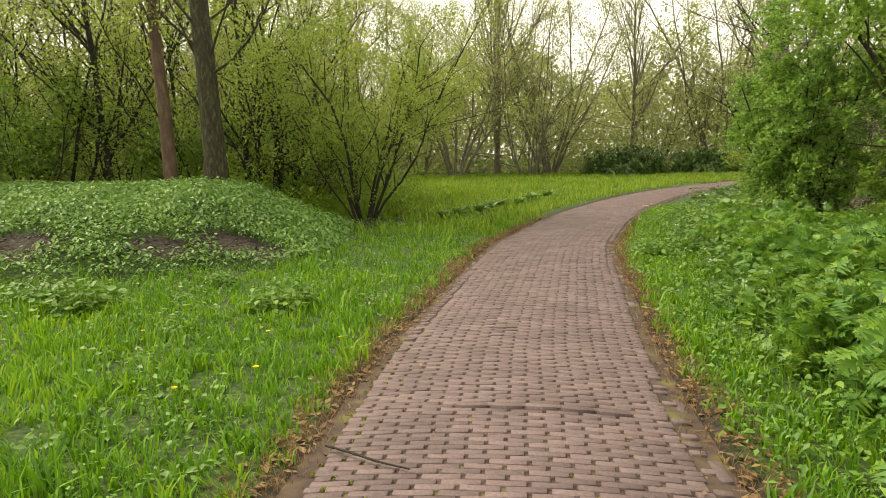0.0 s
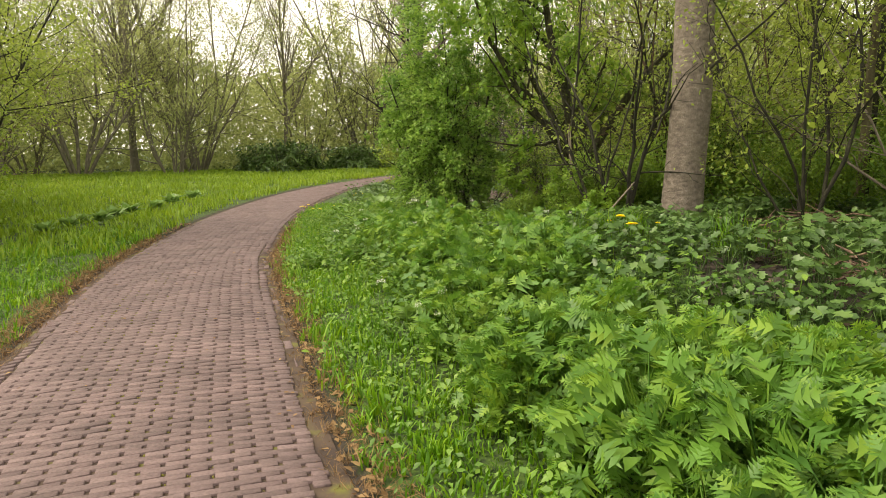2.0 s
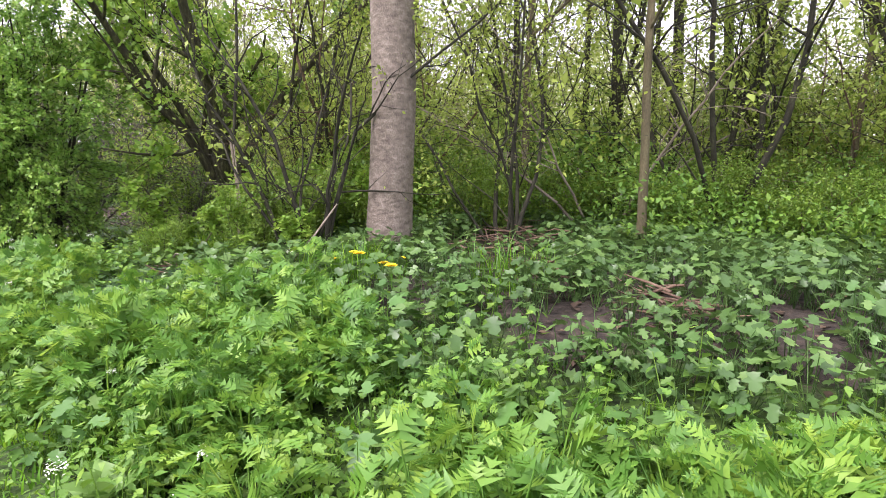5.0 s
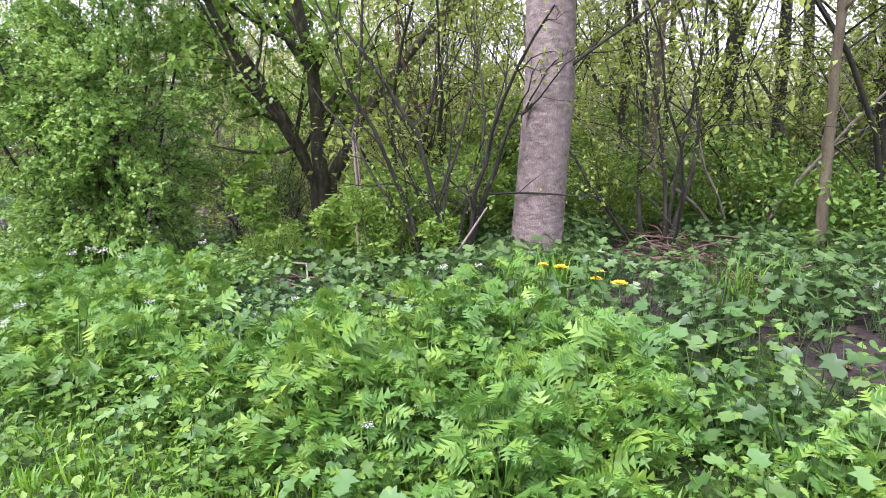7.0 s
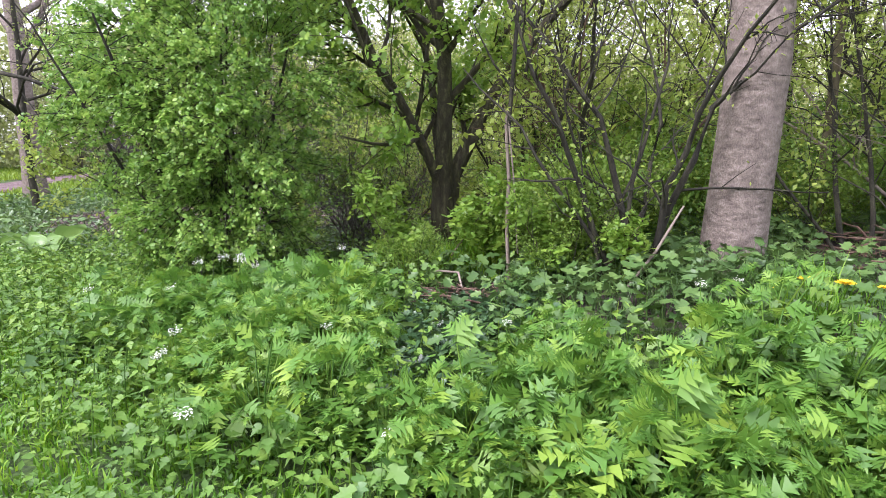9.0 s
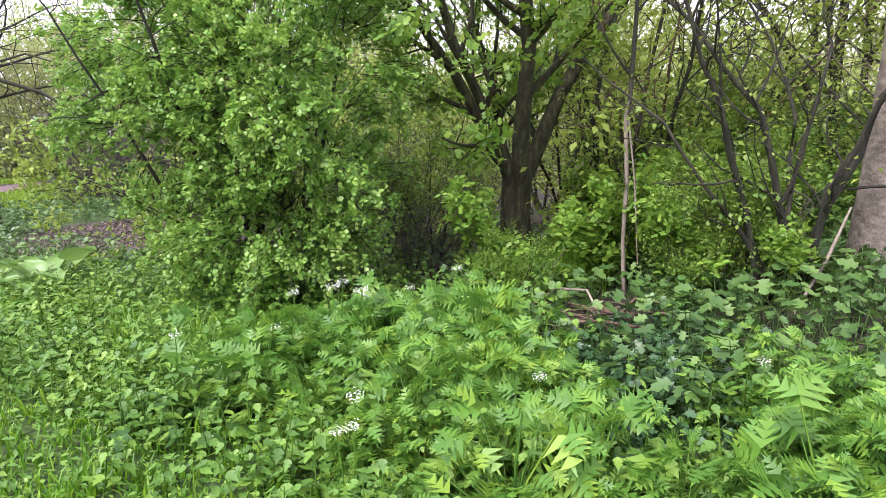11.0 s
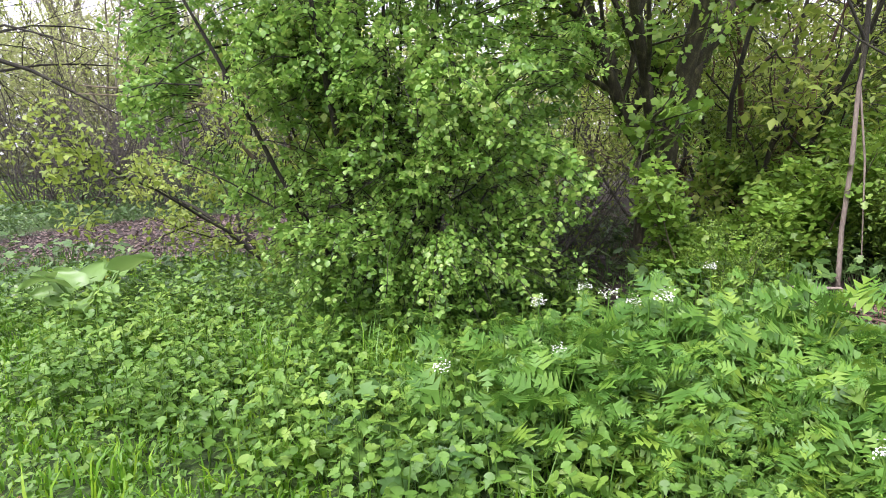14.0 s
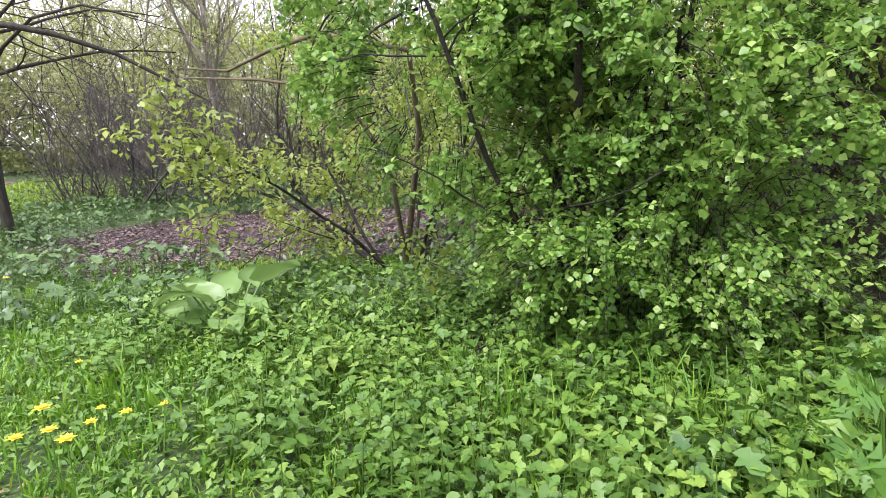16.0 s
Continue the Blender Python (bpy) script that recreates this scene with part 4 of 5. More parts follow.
def evergreen(label, rng, rx, ry, h, leaves, size):
    """A broad low evergreen: short stems and a clumpy, uneven skin of glossy leaves."""
    root = empty_at("evergreen_bush", (0, 0, 0), label, "bush", "low evergreens")
    wood, skin = Soup(), Soup()
    for i in range(9):
        a = i * 0.7
        tube(wood, wander(rng, (0.3 * rx * math.cos(a), 0.3 * ry * math.sin(a), -0.1), (math.cos(a), math.sin(a), 1.2), h, 6, 0.2, 0.0), np.linspace(0.05, 0.01, 7), 5)
    a, u = rng.uniform(0, 6.28, leaves), rng.uniform(0, 1, leaves) ** 0.6
    up = np.arcsin(rng.uniform(-0.05, 1, leaves))
    r = (0.8 + 0.25 * np.sin(3 * a + 1) * np.cos(4 * up) + 0.12 * np.sin(9 * a) * np.sin(7 * up)) * (0.75 + 0.25 * u)
    p = np.stack([rx * r * np.cos(a) * np.cos(up), ry * r * np.sin(a) * np.cos(up), h * r * np.sin(up) + 0.05], -1)
    skin.scatter(LEAF6, p, turns(a - 1.57 + rng.normal(0, 0.5, leaves), rng.normal(-0.4, 0.5, leaves), rng.normal(0, 0.4, leaves)), size * rng.uniform(0.6, 1.3, leaves))
    part("stem", wood, BARK_DARK, root, "", True)
    part("crown", skin, LAUREL, root)
    return root


place(evergreen("broad dark evergreen bush beyond the meadow", np.random.default_rng(71), 3.2, 1.8, 2.0, 5200, 0.2), 13.0, 38.5)
place(evergreen("broad dark evergreen bush beyond the meadow", np.random.default_rng(72), 2.6, 1.6, 1.8, 4200, 0.2), 18.2, 39.0)

# far leaf wall; its haze is only the pale leaf colour
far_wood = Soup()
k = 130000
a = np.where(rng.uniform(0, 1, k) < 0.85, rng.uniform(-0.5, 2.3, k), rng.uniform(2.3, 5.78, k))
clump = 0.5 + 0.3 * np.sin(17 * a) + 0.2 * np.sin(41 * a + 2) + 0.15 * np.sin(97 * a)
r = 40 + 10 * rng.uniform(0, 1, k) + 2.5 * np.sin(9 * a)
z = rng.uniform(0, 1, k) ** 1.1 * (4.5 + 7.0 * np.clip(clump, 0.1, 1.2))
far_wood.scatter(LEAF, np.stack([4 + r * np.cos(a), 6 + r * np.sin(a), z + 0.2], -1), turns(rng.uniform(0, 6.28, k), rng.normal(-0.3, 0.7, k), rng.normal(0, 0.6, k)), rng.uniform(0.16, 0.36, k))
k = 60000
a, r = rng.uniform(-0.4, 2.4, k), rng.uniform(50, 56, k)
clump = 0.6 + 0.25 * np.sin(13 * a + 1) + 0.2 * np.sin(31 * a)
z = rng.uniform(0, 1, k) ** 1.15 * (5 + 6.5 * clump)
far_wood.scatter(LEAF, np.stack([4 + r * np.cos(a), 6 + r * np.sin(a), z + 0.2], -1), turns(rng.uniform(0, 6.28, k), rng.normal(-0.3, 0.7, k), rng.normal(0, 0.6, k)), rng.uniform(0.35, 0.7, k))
tagged(part("distant_woods", far_wood, HAZED_LEAF, None, "green spring woodland closing the distance, paled for haze"), category="woods", kind="stuff")



def understorey(name, label, rng, k, x0, x1, y0, y1, ok, low, high, size, mat):
    """Leafy undergrowth deep in the wood, in drifting clumps, too thick to count."""
    x, y = sow(rng, x0, x1, y0, y1, k / ((x1 - x0) * (y1 - y0)), ok)
    k = len(x)
    top = low + (high - low) * np.clip(0.5 + 0.6 * ripple(0.6 * x, 0.6 * y), 0.05, 1)
    z = land(x, y) + top * rng.uniform(0, 1, k)
    soup = Soup()
    soup.scatter(LEAF, np.stack([x, y, z], -1), turns(rng.uniform(0, 6.28, k), rng.normal(-0.3, 0.6, k), rng.normal(0, 0.5, k)), size * rng.uniform(0.6, 1.3, k))
    tagged(part(name, soup, mat, None, label), category="undergrowth", kind="stuff")


understorey("wood_undergrowth", "thick leafy undergrowth deep in the wood", rng, 52000, 10, 26, -10, 14, lambda x, y, d: step(8.5, 13, d) * (y < 13.5) * (0.4 + 0.6 * step(14, 18, d)), 0.5, 3.0, 0.1, SPRING)
understorey("bank_undergrowth", "fresh green leafy undergrowth along the top of the bank", rng, 62000, 8.6, 14, -4, 8.5, lambda x, y, d: step(6.4, 7.4, d) * step(8.5, 9.6, x + 0.5 * ripple(0.9 * x, 0.9 * y)) * step(13, 10.5, d) * ((x - 8.9) ** 2 + (y - 5.75) ** 2 > 1.4) * ((x - 8.25) ** 2 + (y - 6.95) ** 2 > 0.6), 0.45, 1.6, 0.075, NETTLE)
understorey("mound_herbs", "bright green herbs in the glade behind the mound", rng, 42000, -15, 0.5, 13.5, 21, lambda x, y, d: step(14.2, 15.6, y) * ((x + 0.6) ** 2 + (y - 14.8) ** 2 > 1.5), 0.4, 1.5, 0.085, MEADOW)
understorey("mound_undergrowth", "thick leafy undergrowth behind the mound", rng, 28000, -18, -1.2, 15, 36, lambda x, y, d: 1.0 * (on_mound(x, y) > 1.3) * (0.35 + 0.65 * step(18, 22, y)), 0.6, 3.0, 0.1, SPRING)
understorey("hollow_undergrowth", "grey-green thicket beyond the bare hollow", rng, 9000, 12, 26, 13, 29, lambda x, y, d: 1.0 * (hollow(x, y) > 1.9) * (x > 14.2) * (d > 3.5), 0.3, 0.9, 0.09, BRAMBLE)

# thicket behind the litter hollow
hollow_kinds = thicket_kinds[2:4] + thicket_kinds[:1]
for i, (x, y) in enumerate(spots_in(rng, 8, 11, 22, 13.5, 18.5, 1.6, lambda x, y: hollow(x, y) > 1.7 and x + 0.25 * y > 18.3 and float(offset(x, y)) > 3.6)):
    t = copy_thing(hollow_kinds[i % 3], Matrix.Identity(4))
    t.matrix_basis = pose(x, y, float(land(x, y)), 0, 0, rng.uniform(0, 360)) @ Matrix.Scale(rng.uniform(0.8, 1.2), 4)
willow = make_shrub("spreading_shrub", "spreading shrub with long level limbs and fresh leaves", np.random.default_rng(81), 3.4, 7, BARK_DARK, SPRING, 16, 0.075, LEAF, counts=(10, 7), spread_out=0.95, radius=0.035, ratio=0.4,
                    start=0.15, lift=-0.03, spread=0.07)
place(willow, 10.3, 14.1)
foot = Vector((10.3, 14.1, float(land(10.3, 14.1))))


def add_limb(tree, start, pts, radii, mat):
    s = Soup()
    tube(s, [np.array(p) - np.array(start) for p in pts], radii, 6)
    part("limb", s, mat, tree, "", True)


add_limb(willow, foot, ((10.3, 14.1, 0.1), (9.9, 13.8, 1.5), (9.4, 13.75, 2.2), (9.27, 14.53, 2.38), (9.36, 15.07, 2.27), (9.45, 15.53, 2.13), (9.57, 16.1, 2.2)), (0.035, 0.03, 0.025, 0.021, 0.018, 0.014, 0.006), BARK_GREEN)
add_limb(willow, foot, ((10.3, 14.1, 0.1), (9.8, 14.1, 1.2), (9.32, 14.4, 1.9), (9.29, 15.17, 2.02), (9.46, 16.05, 2.1)), (0.03, 0.025, 0.02, 0.015, 0.005), BARK_GREEN)
leaning = make_tree("leaning_tree", "half-bare tree with a long limb over the hollow", np.random.default_rng(83), 8, 0.085, BARK_DARK, SPRING, 6, 0.05, counts=(20, 8, 5), start=0.25, ratio=0.48, angle=1.15, lift=-0.03)
place(leaning, 12.0, 20.9)
add_limb(leaning, (12.0, 20.9, float(land(12.0, 20.9))), ((12.0, 20.9, 2.2), (10.1, 19.6, 2.95), (9.85, 18.25, 2.8), (10.0, 17.8, 2.69), (10.25, 17.28, 2.48), (10.5, 16.35, 1.92)), (0.05, 0.045, 0.04, 0.034, 0.026, 0.008), BARK_DARK)

# ---- dead wood on the bank ----
def brush_pile(x, y, rng, sticks, rx, ry, mat, label):
    root = empty_at("brushwood_pile", (x, y, float(land(x, y))), label, "brushwood", "brushwood piles")
    for i in range(sticks):
        a, ln = rng.normal(0.4, 0.7), rng.uniform(0.25, 0.7)
        c = np.array((rng.normal(0, rx * 0.5), rng.normal(0, ry * 0.5), 0.02 + 0.2 * rng.uniform(0, 1)))
        w = np.array((math.sin(a) * ln / 2, math.cos(a) * ln / 2, rng.normal(0, 0.04)))
        s = Soup()
        r = rng.uniform(0.004, 0.012)
        tube(s, [c - w, c + rng.normal(0, 0.02, 3), c + w], (r, r, r * 0.5), 5)
        part("stick", s, mat, root, "", True)


brush_pile(8.9, 5.75, rng, 60, 1.0, 0.45, BARK_RED, "pile of reddish brown dead sticks on the bank")
brush_pile(6.35, 4.1, rng, 30, 0.4, 0.25, BARK_RED, "pile of reddish brown dead sticks among leaves")
brush_pile(7.25, 8.95, rng, 32, 0.35, 0.35, BARK_RED, "brown dead sticks under the shrubs")
brush_pile(7.1, 5.1, rng, 18, 0.35, 0.3, BARK_RED, "brown dead sticks among leaves on the bank")


def branch(name, label, pts, radii, mat, lift=0.0, category="branch"):
    s = Soup()
    p = np.array([(x, y, float(land(x, y)) + z) for x, y, z in pts])
    tube(s, p, radii, 7)
    ob = part(name, s, mat, None, label, True)
    return tagged(ob, category=category)


branch("curved_stick", "pale curved dead stick lying over the herbs", ((7.75, 9.6, 0.0), (7.65, 9.35, 0.22), (7.52, 9.1, 0.24), (7.3, 8.95, 0.02)), (0.012, 0.012, 0.011, 0.008), BARK_PALE)
branch("leaning_stick", "pale forked dead stick leaning by the poplar", ((7.35, 7.75, -0.02), (7.6, 7.5, 0.3), (7.8, 7.32, 0.62)), (0.012, 0.012, 0.008), BARK_PALE)
branch("fallen_branch", "pale fallen branch on the bank", ((9.6, 4.9, 0.12), (9.8, 4.4, 0.17), (9.9, 3.9, 0.16), (10.0, 3.4, 0.1)), (0.014, 0.016, 0.014, 0.008), BARK_PALE)
branch("path_twig", "thin dark twig lying on the brick path", ((0.33, 3.46, 0.085), (0.5, 3.33, 0.1), (0.62, 3.23, 0.108), (0.78, 3.14, 0.112)), (0.006, 0.007, 0.006, 0.004), BARK_DARK)
stems_2 = make_shrub("dead_stems", "cluster of dead brown upright stems beside the poplar", np.random.default_rng(91), 3.4, 8, BARK_DARK, SPRING, 2, 0.05, counts=(9, 5), spread_out=0.16, radius=0.026, bend=0.24, ratio=0.28, base=0.22, category="dead shrub")
place(stems_2, 7.85, 7.75)

# ---- herbs ----
rg = np.random.default_rng(11)
parsleys = [parsley_plant(rg) for _ in range(5)]
hogweeds = [low_plant(rg, 8, LOBED, 0.095, 0.26) for _ in range(5)]
nettles = [nettle_plant(rg, 5, TOOTHED, 0.09, 0.34) for _ in range(5)]
banks = [low_plant(rg, 6, LOBED, 0.08, 0.23) for _ in range(5)]
elders = [low_plant(rg, 10, LEAF, 0.055, 0.13, False) for _ in range(4)]
clovers = [low_plant(rg, 8, LEAF, 0.042, 0.08, False) for _ in range(4)]
tufts = [grass_tuft(rg, 10, 0.095, 0.006, 0.06) for _ in range(6)]
meadow = [grass_tuft(rg, 9, 0.2, 0.014, 0.2) for _ in range(4)]
sedge = [grass_tuft(rg, 26, 0.38, 0.004, 0.09) for _ in range(3)]

x, y = sow(rg, 2.5, 8, 0, 12.5, 36, lambda x, y, d: (step(1.8 + 0.1 * np.clip(y - 4, 0, 5), 2.5 + 0.1 * np.clip(y - 4, 0, 5), d) - step(2.8 + 0.7 * step(5, 7, y), 3.6 + 0.7 * step(5, 7, y), d)) * (0.6 + 0.8 * ripple(x * 1.6, y * 1.6)) * (1 - 0.75 * step(9.5 + 0.6 * (d - 2), 11 + 0.6 * (d - 2), y)) * (1 - clearings(x, y)) * (1 - spot(x, y, 6.5, 8.75, 0.8, 0.5)))
stand("cow_parsley", "dense ferny cow parsley beside the path", "cow parsley", PARSLEY, rg, parsleys, x, y, 0.5, 1.5)
x, y = sow(rg, 4.5, 8, 8.5, 12, 20, lambda x, y, d: np.clip(spot(x, y, 6.5, 10.6, 0.6, 0.55) + spot(x, y, 5.6, 9.6, 0.5, 0.5), 0, 1))
stand("flowering_parsley", "tall cow parsley coming into flower", "cow parsley", PARSLEY, rg, parsleys, x, y, 0.8, 1.2, tilt=0.08)
x, y = sow(rg, 2.5, 9, 0, 16, 130, lambda x, y, d: (step(1.6, 2.4, d) - step(3.2 + 1.2 * step(7, 10, y), 4.4 + 1.2 * step(7, 10, y), d)) * (0.5 + 0.45 * step(9, 10.5, y)) * (0.75 - 0.5 * ripple(x * 1.3, y * 1.3)) * (1 - 0.5 * step(13, 15, y)) * (1 - clearings(x, y)) * (1 - 0.9 * spot(x, y, 6.5, 8.75, 0.7, 0.5)))
stand("nettles", "young stinging nettles in a thick stand", "nettles", NETTLE, rg, nettles, x, y, 0.55, 1.15)
x, y = sow(rg, 2.5, 8, 0, 12, 16, lambda x, y, d: (step(1.9, 2.5, d) - step(4.2, 5.2, d)) * np.clip(0.25 - 1.1 * ripple(1.1 * x + 2, 1.1 * y + 1), 0, 1) * (1 - clearings(x, y)))
stand("hogweed", "broad lobed hogweed leaves among the cow parsley", "hogweed", HOGWEED, rg, hogweeds, x, y, 0.6, 1.25)
x, y = sow(rg, 4, 13, -3, 13, 50, lambda x, y, d: (step(3.2, 4.2, d) - step(8, 10, d)) * (1 - 0.88 * step(0.3, 0.9, clearings(x, y))) * (1 - 0.6 * step(8, 10, y)))
stand("bank_herbs", "broad-leaved grey-green herbs covering the bank", "herbs", BRAMBLE, rg, banks, x, y, 0.7, 1.35)
x, y = sow(rg, -12, 0, 8.3, 15.8, 150, lambda x, y, d: step(1.25, 1.1, on_mound(x, y)) * (1 - 0.97 * step(0.35, 0.75, clearings(x, y) + 0.4 * ripple(4 * x, 4 * y))) * step(16, 14.5, y))
stand("ground_elder", "carpet of ground elder leaves over the mound", "ground cover", ELDER, rg, elders, x, y, 0.8, 1.4)
x, y = sow(rg, -9, 12, 0, 19, 150, lambda x, y, d: step(HALF + 0.1, HALF + 0.4, np.abs(d)) * np.where(y > 11.5, step(9, 7, d), step(4.5, 3.5, d)) * (on_mound(x, y) > 1.12) * np.where(d > 0, 0.6 + 0.4 * step(12, 13.5, y), np.clip(0.12 + 0.6 * ripple(1.7 * x, 1.7 * y), 0.02, 1)) * step(19, 14, y) * (hollow(x, y) > 1.2))
stand("lawn_herbs", "small clover-like herbs in the grass", "herbs", NETTLE, rg, clovers, x, y, 0.5, 1.35)

x, y = sow(rg, 5, 8, 7.5, 10, 130, lambda x, y, d: spot(x, y, 6.5, 8.75, 0.85, 0.55))
stand("ivy", "dark blue-green ivy patch at the foot of the shrubs", "ivy", IVY, rg, banks, x, y, 0.55, 0.95)

# ---- grass ----
def lawn(x, y, d):
    near = step(HALF + 0.02, HALF + 0.35 + 0.12 * ripple(2 * x, 2 * y), np.abs(d)) * (on_mound(x, y) > 1.12) * (1 - 0.8 * bare_soil(x, y) * step(1.6, 2.2, np.abs(d)))
    right = np.where(d > 0, np.where(y > 12.5, 0.9 * step(8, 5, d), 0.9 * step(4.2, 2.0, d)), 1.0)
    return near * right * np.where(d > 0, step(19, 16, y), 0.35 + 0.65 * step(11, 4, y)) * ((d > 0) | (y < 15)) * step(-9, -5.5, x) * step(-2.5, 0.5, y)


x, y = sow(rg, -9, 11, -2.5, 19, 118, lawn)
stand("lawn_grass", "fresh green unmown grass along the path", "grass", GRASS, rg, tufts, x, y, 0.7, 1.35, tilt=0.2)
x, y = sow(rg, -9, 8, -1, 16, 34, lambda x, y, d: lawn(x, y, d) * np.clip(0.25 + 1.2 * ripple(1.5 * x + 1, 1.5 * y), 0, 1) * np.where(d > 0, 0.5, 1.0))
stand("long_grass", "longer tufts of bright grass in the lawn", "grass", GRASS, rg, [grass_tuft(rg, 12, 0.2, 0.0065, 0.09) for _ in range(4)], x, y, 0.6, 1.25, tilt=0.25)
x, y = sow(rg, -4, 26, 12.5, 44, 14, lambda x, y, d: step(HALF + 0.15, HALF + 0.5, np.abs(d)) * (on_mound(x, y) > 1.2) * (1 - 0.9 * bare_soil(x, y)) * (1 - step(6, 9, d)) * ((d < 0) | (y > 18)) * ((d < 0) | (hollow(x, y) > 5)))
stand("meadow_grass", "bright green meadow grass", "grass", MEADOW, rg, meadow, x, y, 0.7, 1.3, tilt=0.15)
sx = np.concatenate([rg.normal(8.6, 0.35, 60), rg.normal(6.75, 0.18, 8), rg.normal(6.75, 0.2, 14), rg.normal(7.0, 0.35, 16)])
sy = np.concatenate([rg.normal(9.5, 0.3, 60), rg.normal(5.2, 0.15, 8), rg.normal(6.55, 0.2, 14), rg.normal(11.9, 0.4, 16)])
stand("sedge", "tufts of long arching grass", "grass", GRASS, rg, sedge, sx, sy, 0.7, 1.2)

# ---- litter ----
x, y = sow(rg, -1, 7, 0, 16, 760, lambda x, y, d: step(HALF - 0.2, HALF - 0.02, np.abs(d)) * step(HALF + 0.32, HALF + 0.14, np.abs(d)))
stand("edge_litter", "dry straw and leaf litter along the path edge", "litter", DRY, rg, [LEAF, grass_tuft(rg, 3, 0.05, 0.002, 0.02)], x, y, 0.03, 0.07, 0.015, 0.35)
x, y = sow(rg, -1, 7, 0, 14, 480, lambda x, y, d: step(HALF - 0.16, HALF - 0.02, np.abs(d)) * step(HALF + 0.4, HALF + 0.15, np.abs(d)))
stand("edge_straw", "dry brown straw along the path edge", "litter", DRY, rg, [grass_tuft(rg, 5, 0.09, 0.002, 0.04) for _ in range(3)], x, y, 0.6, 1.1, 0.01, 1.2)
x, y = sow(rg, 7, 17, 13.5, 21, 330, lambda x, y, d: step(1.3, 0.6, hollow(x, y)))
stand("leaf_litter", "purplish brown fallen leaves in the bare hollow", "leaf litter", LITTER, rg, [LEAF, LEAF6], x, y, 0.035, 0.085, 0.012, 0.35)
x, y = sow(rg, -6.5, -0.8, 8.3, 10.3, 260, lambda x, y, d: step(0.1, 0.6, clearings(x, y)))
stand("mound_litter", "dark leaf litter on the mound's bare soil", "leaf litter", BROWN, rg, [LEAF, LEAF6], x, y, 0.025, 0.07, 0.008, 0.4)
x, y = sow(rg, 8, 20, 13, 24, 46, lambda x, y, d: step(0.35, 1.3, hollow(x, y)) * step(0.8, 1.6, hollow(x, y) + 0.6) * step(1.4, 2.2, d) * (0.55 + 0.7 * ripple(1.4 * x, 1.4 * y)))
stand("hollow_herbs", "grey-green seedlings coming up through the leaf litter", "herbs", BRAMBLE, rg, elders + banks[:2], x, y, 0.8, 1.5)
x, y = sow(rg, 5, 14, -2, 13.5, 45, lambda x, y, d: bare_soil(x, y) * step(3.5, 4.2, d))
stand("wood_litter", "brown fallen leaves under the shrubs", "leaf litter", BROWN, rg, [LEAF, LEAF6], x, y, 0.05, 0.1, 0.015, 0.3)


x, y = sow(rg, -1, 6, 0, 13, 14, lambda x, y, d: (np.abs(d) < 0.98) * (0.15 + 0.85 * step(0.6, 0.95, np.abs(d))))
s = Soup()
s.scatter(LEAF6, np.stack([x, y, crown(offset(x, y)) + 0.012], -1), turns(rg.uniform(0, 6.28, len(x)), rg.normal(0, 0.2, len(x))), rg.uniform(0.02, 0.05, len(x)))
tagged(part("stray_leaves", s, DRY, None, "small dry leaves scattered on the bricks"), category="leaf litter", kind="stuff")


# ---- single plants and flowers ----
def big_leaf(rng, rows=9, cols=9):
    """A heart-shaped blade with a wavy rim and sunken veins."""
    v, f = [], []
    phase = rng.uniform(0, 6.28)
    for i in range(rows):
        t = i / (rows - 1)
        half = 0.46 * math.sin(math.pi * min(1, 0.14 + 0.86 * t) ** 0.72) ** 0.7 + 0.01
        for j in range(cols):
            c = 2 * j / (cols - 1) - 1
            z = 0.16 * c * c + 0.05 * abs(c) * math.sin(9 * t + phase + 2 * c) - 0.3 * t * t + 0.012 * math.cos(c * 12)
            v.append((c * half, t - 0.16 * abs(c) * (1 - t), z))
    for i in range(rows - 1):
        for j in range(cols - 1):
            a = i * cols + j
            f += [(a, a + 1, a + cols + 1), (a, a + cols + 1, a + cols)]
    return np.array(v), np.array(f)


def burdock(rng):
    root = empty_at("butterbur", (0, 0, 0), "large pale butterbur leaves in the grass", "plant")
    for i in range(9):
        yaw, h, lean = i * 2.4, rng.uniform(0.18, 0.42), rng.uniform(0.12, 0.34)
        top = np.array((-math.sin(yaw) * lean, math.cos(yaw) * lean, h))
        s = Soup()
        tube(s, [(0, 0, -0.03), top * 0.6, top], (0.012, 0.01, 0.007), 5)
        v, f = big_leaf(rng)
        s.scatter((v, f), [top], turns([yaw], rng.uniform(-0.1, 0.75), rng.uniform(-0.6, 0.6)), rng.uniform(0.2, 0.31))
        part("leaf", s, BURDOCK, root, "", True)
    return root


place(burdock(np.random.default_rng(3)), 7.9, 14.9, 20, 1.1)


def dock(rng):
    root = empty_at("dock_plant", (0, 0, 0), "tufted pale green dock in the grass", "plant", "docks")
    for i in range(24):
        yaw = i * 2.4 + rng.uniform(-0.3, 0.3)
        s = Soup()
        v, f = LEAF6
        s.scatter((v * (0.95, 1, 1), f), [(0.04 * math.cos(yaw), 0.04 * math.sin(yaw), 0.05)], turns([yaw], rng.uniform(0.1, 1.2), rng.uniform(-0.5, 0.5)), rng.uniform(0.14, 0.27))
        part("leaf", s, BURDOCK, root)
    return root


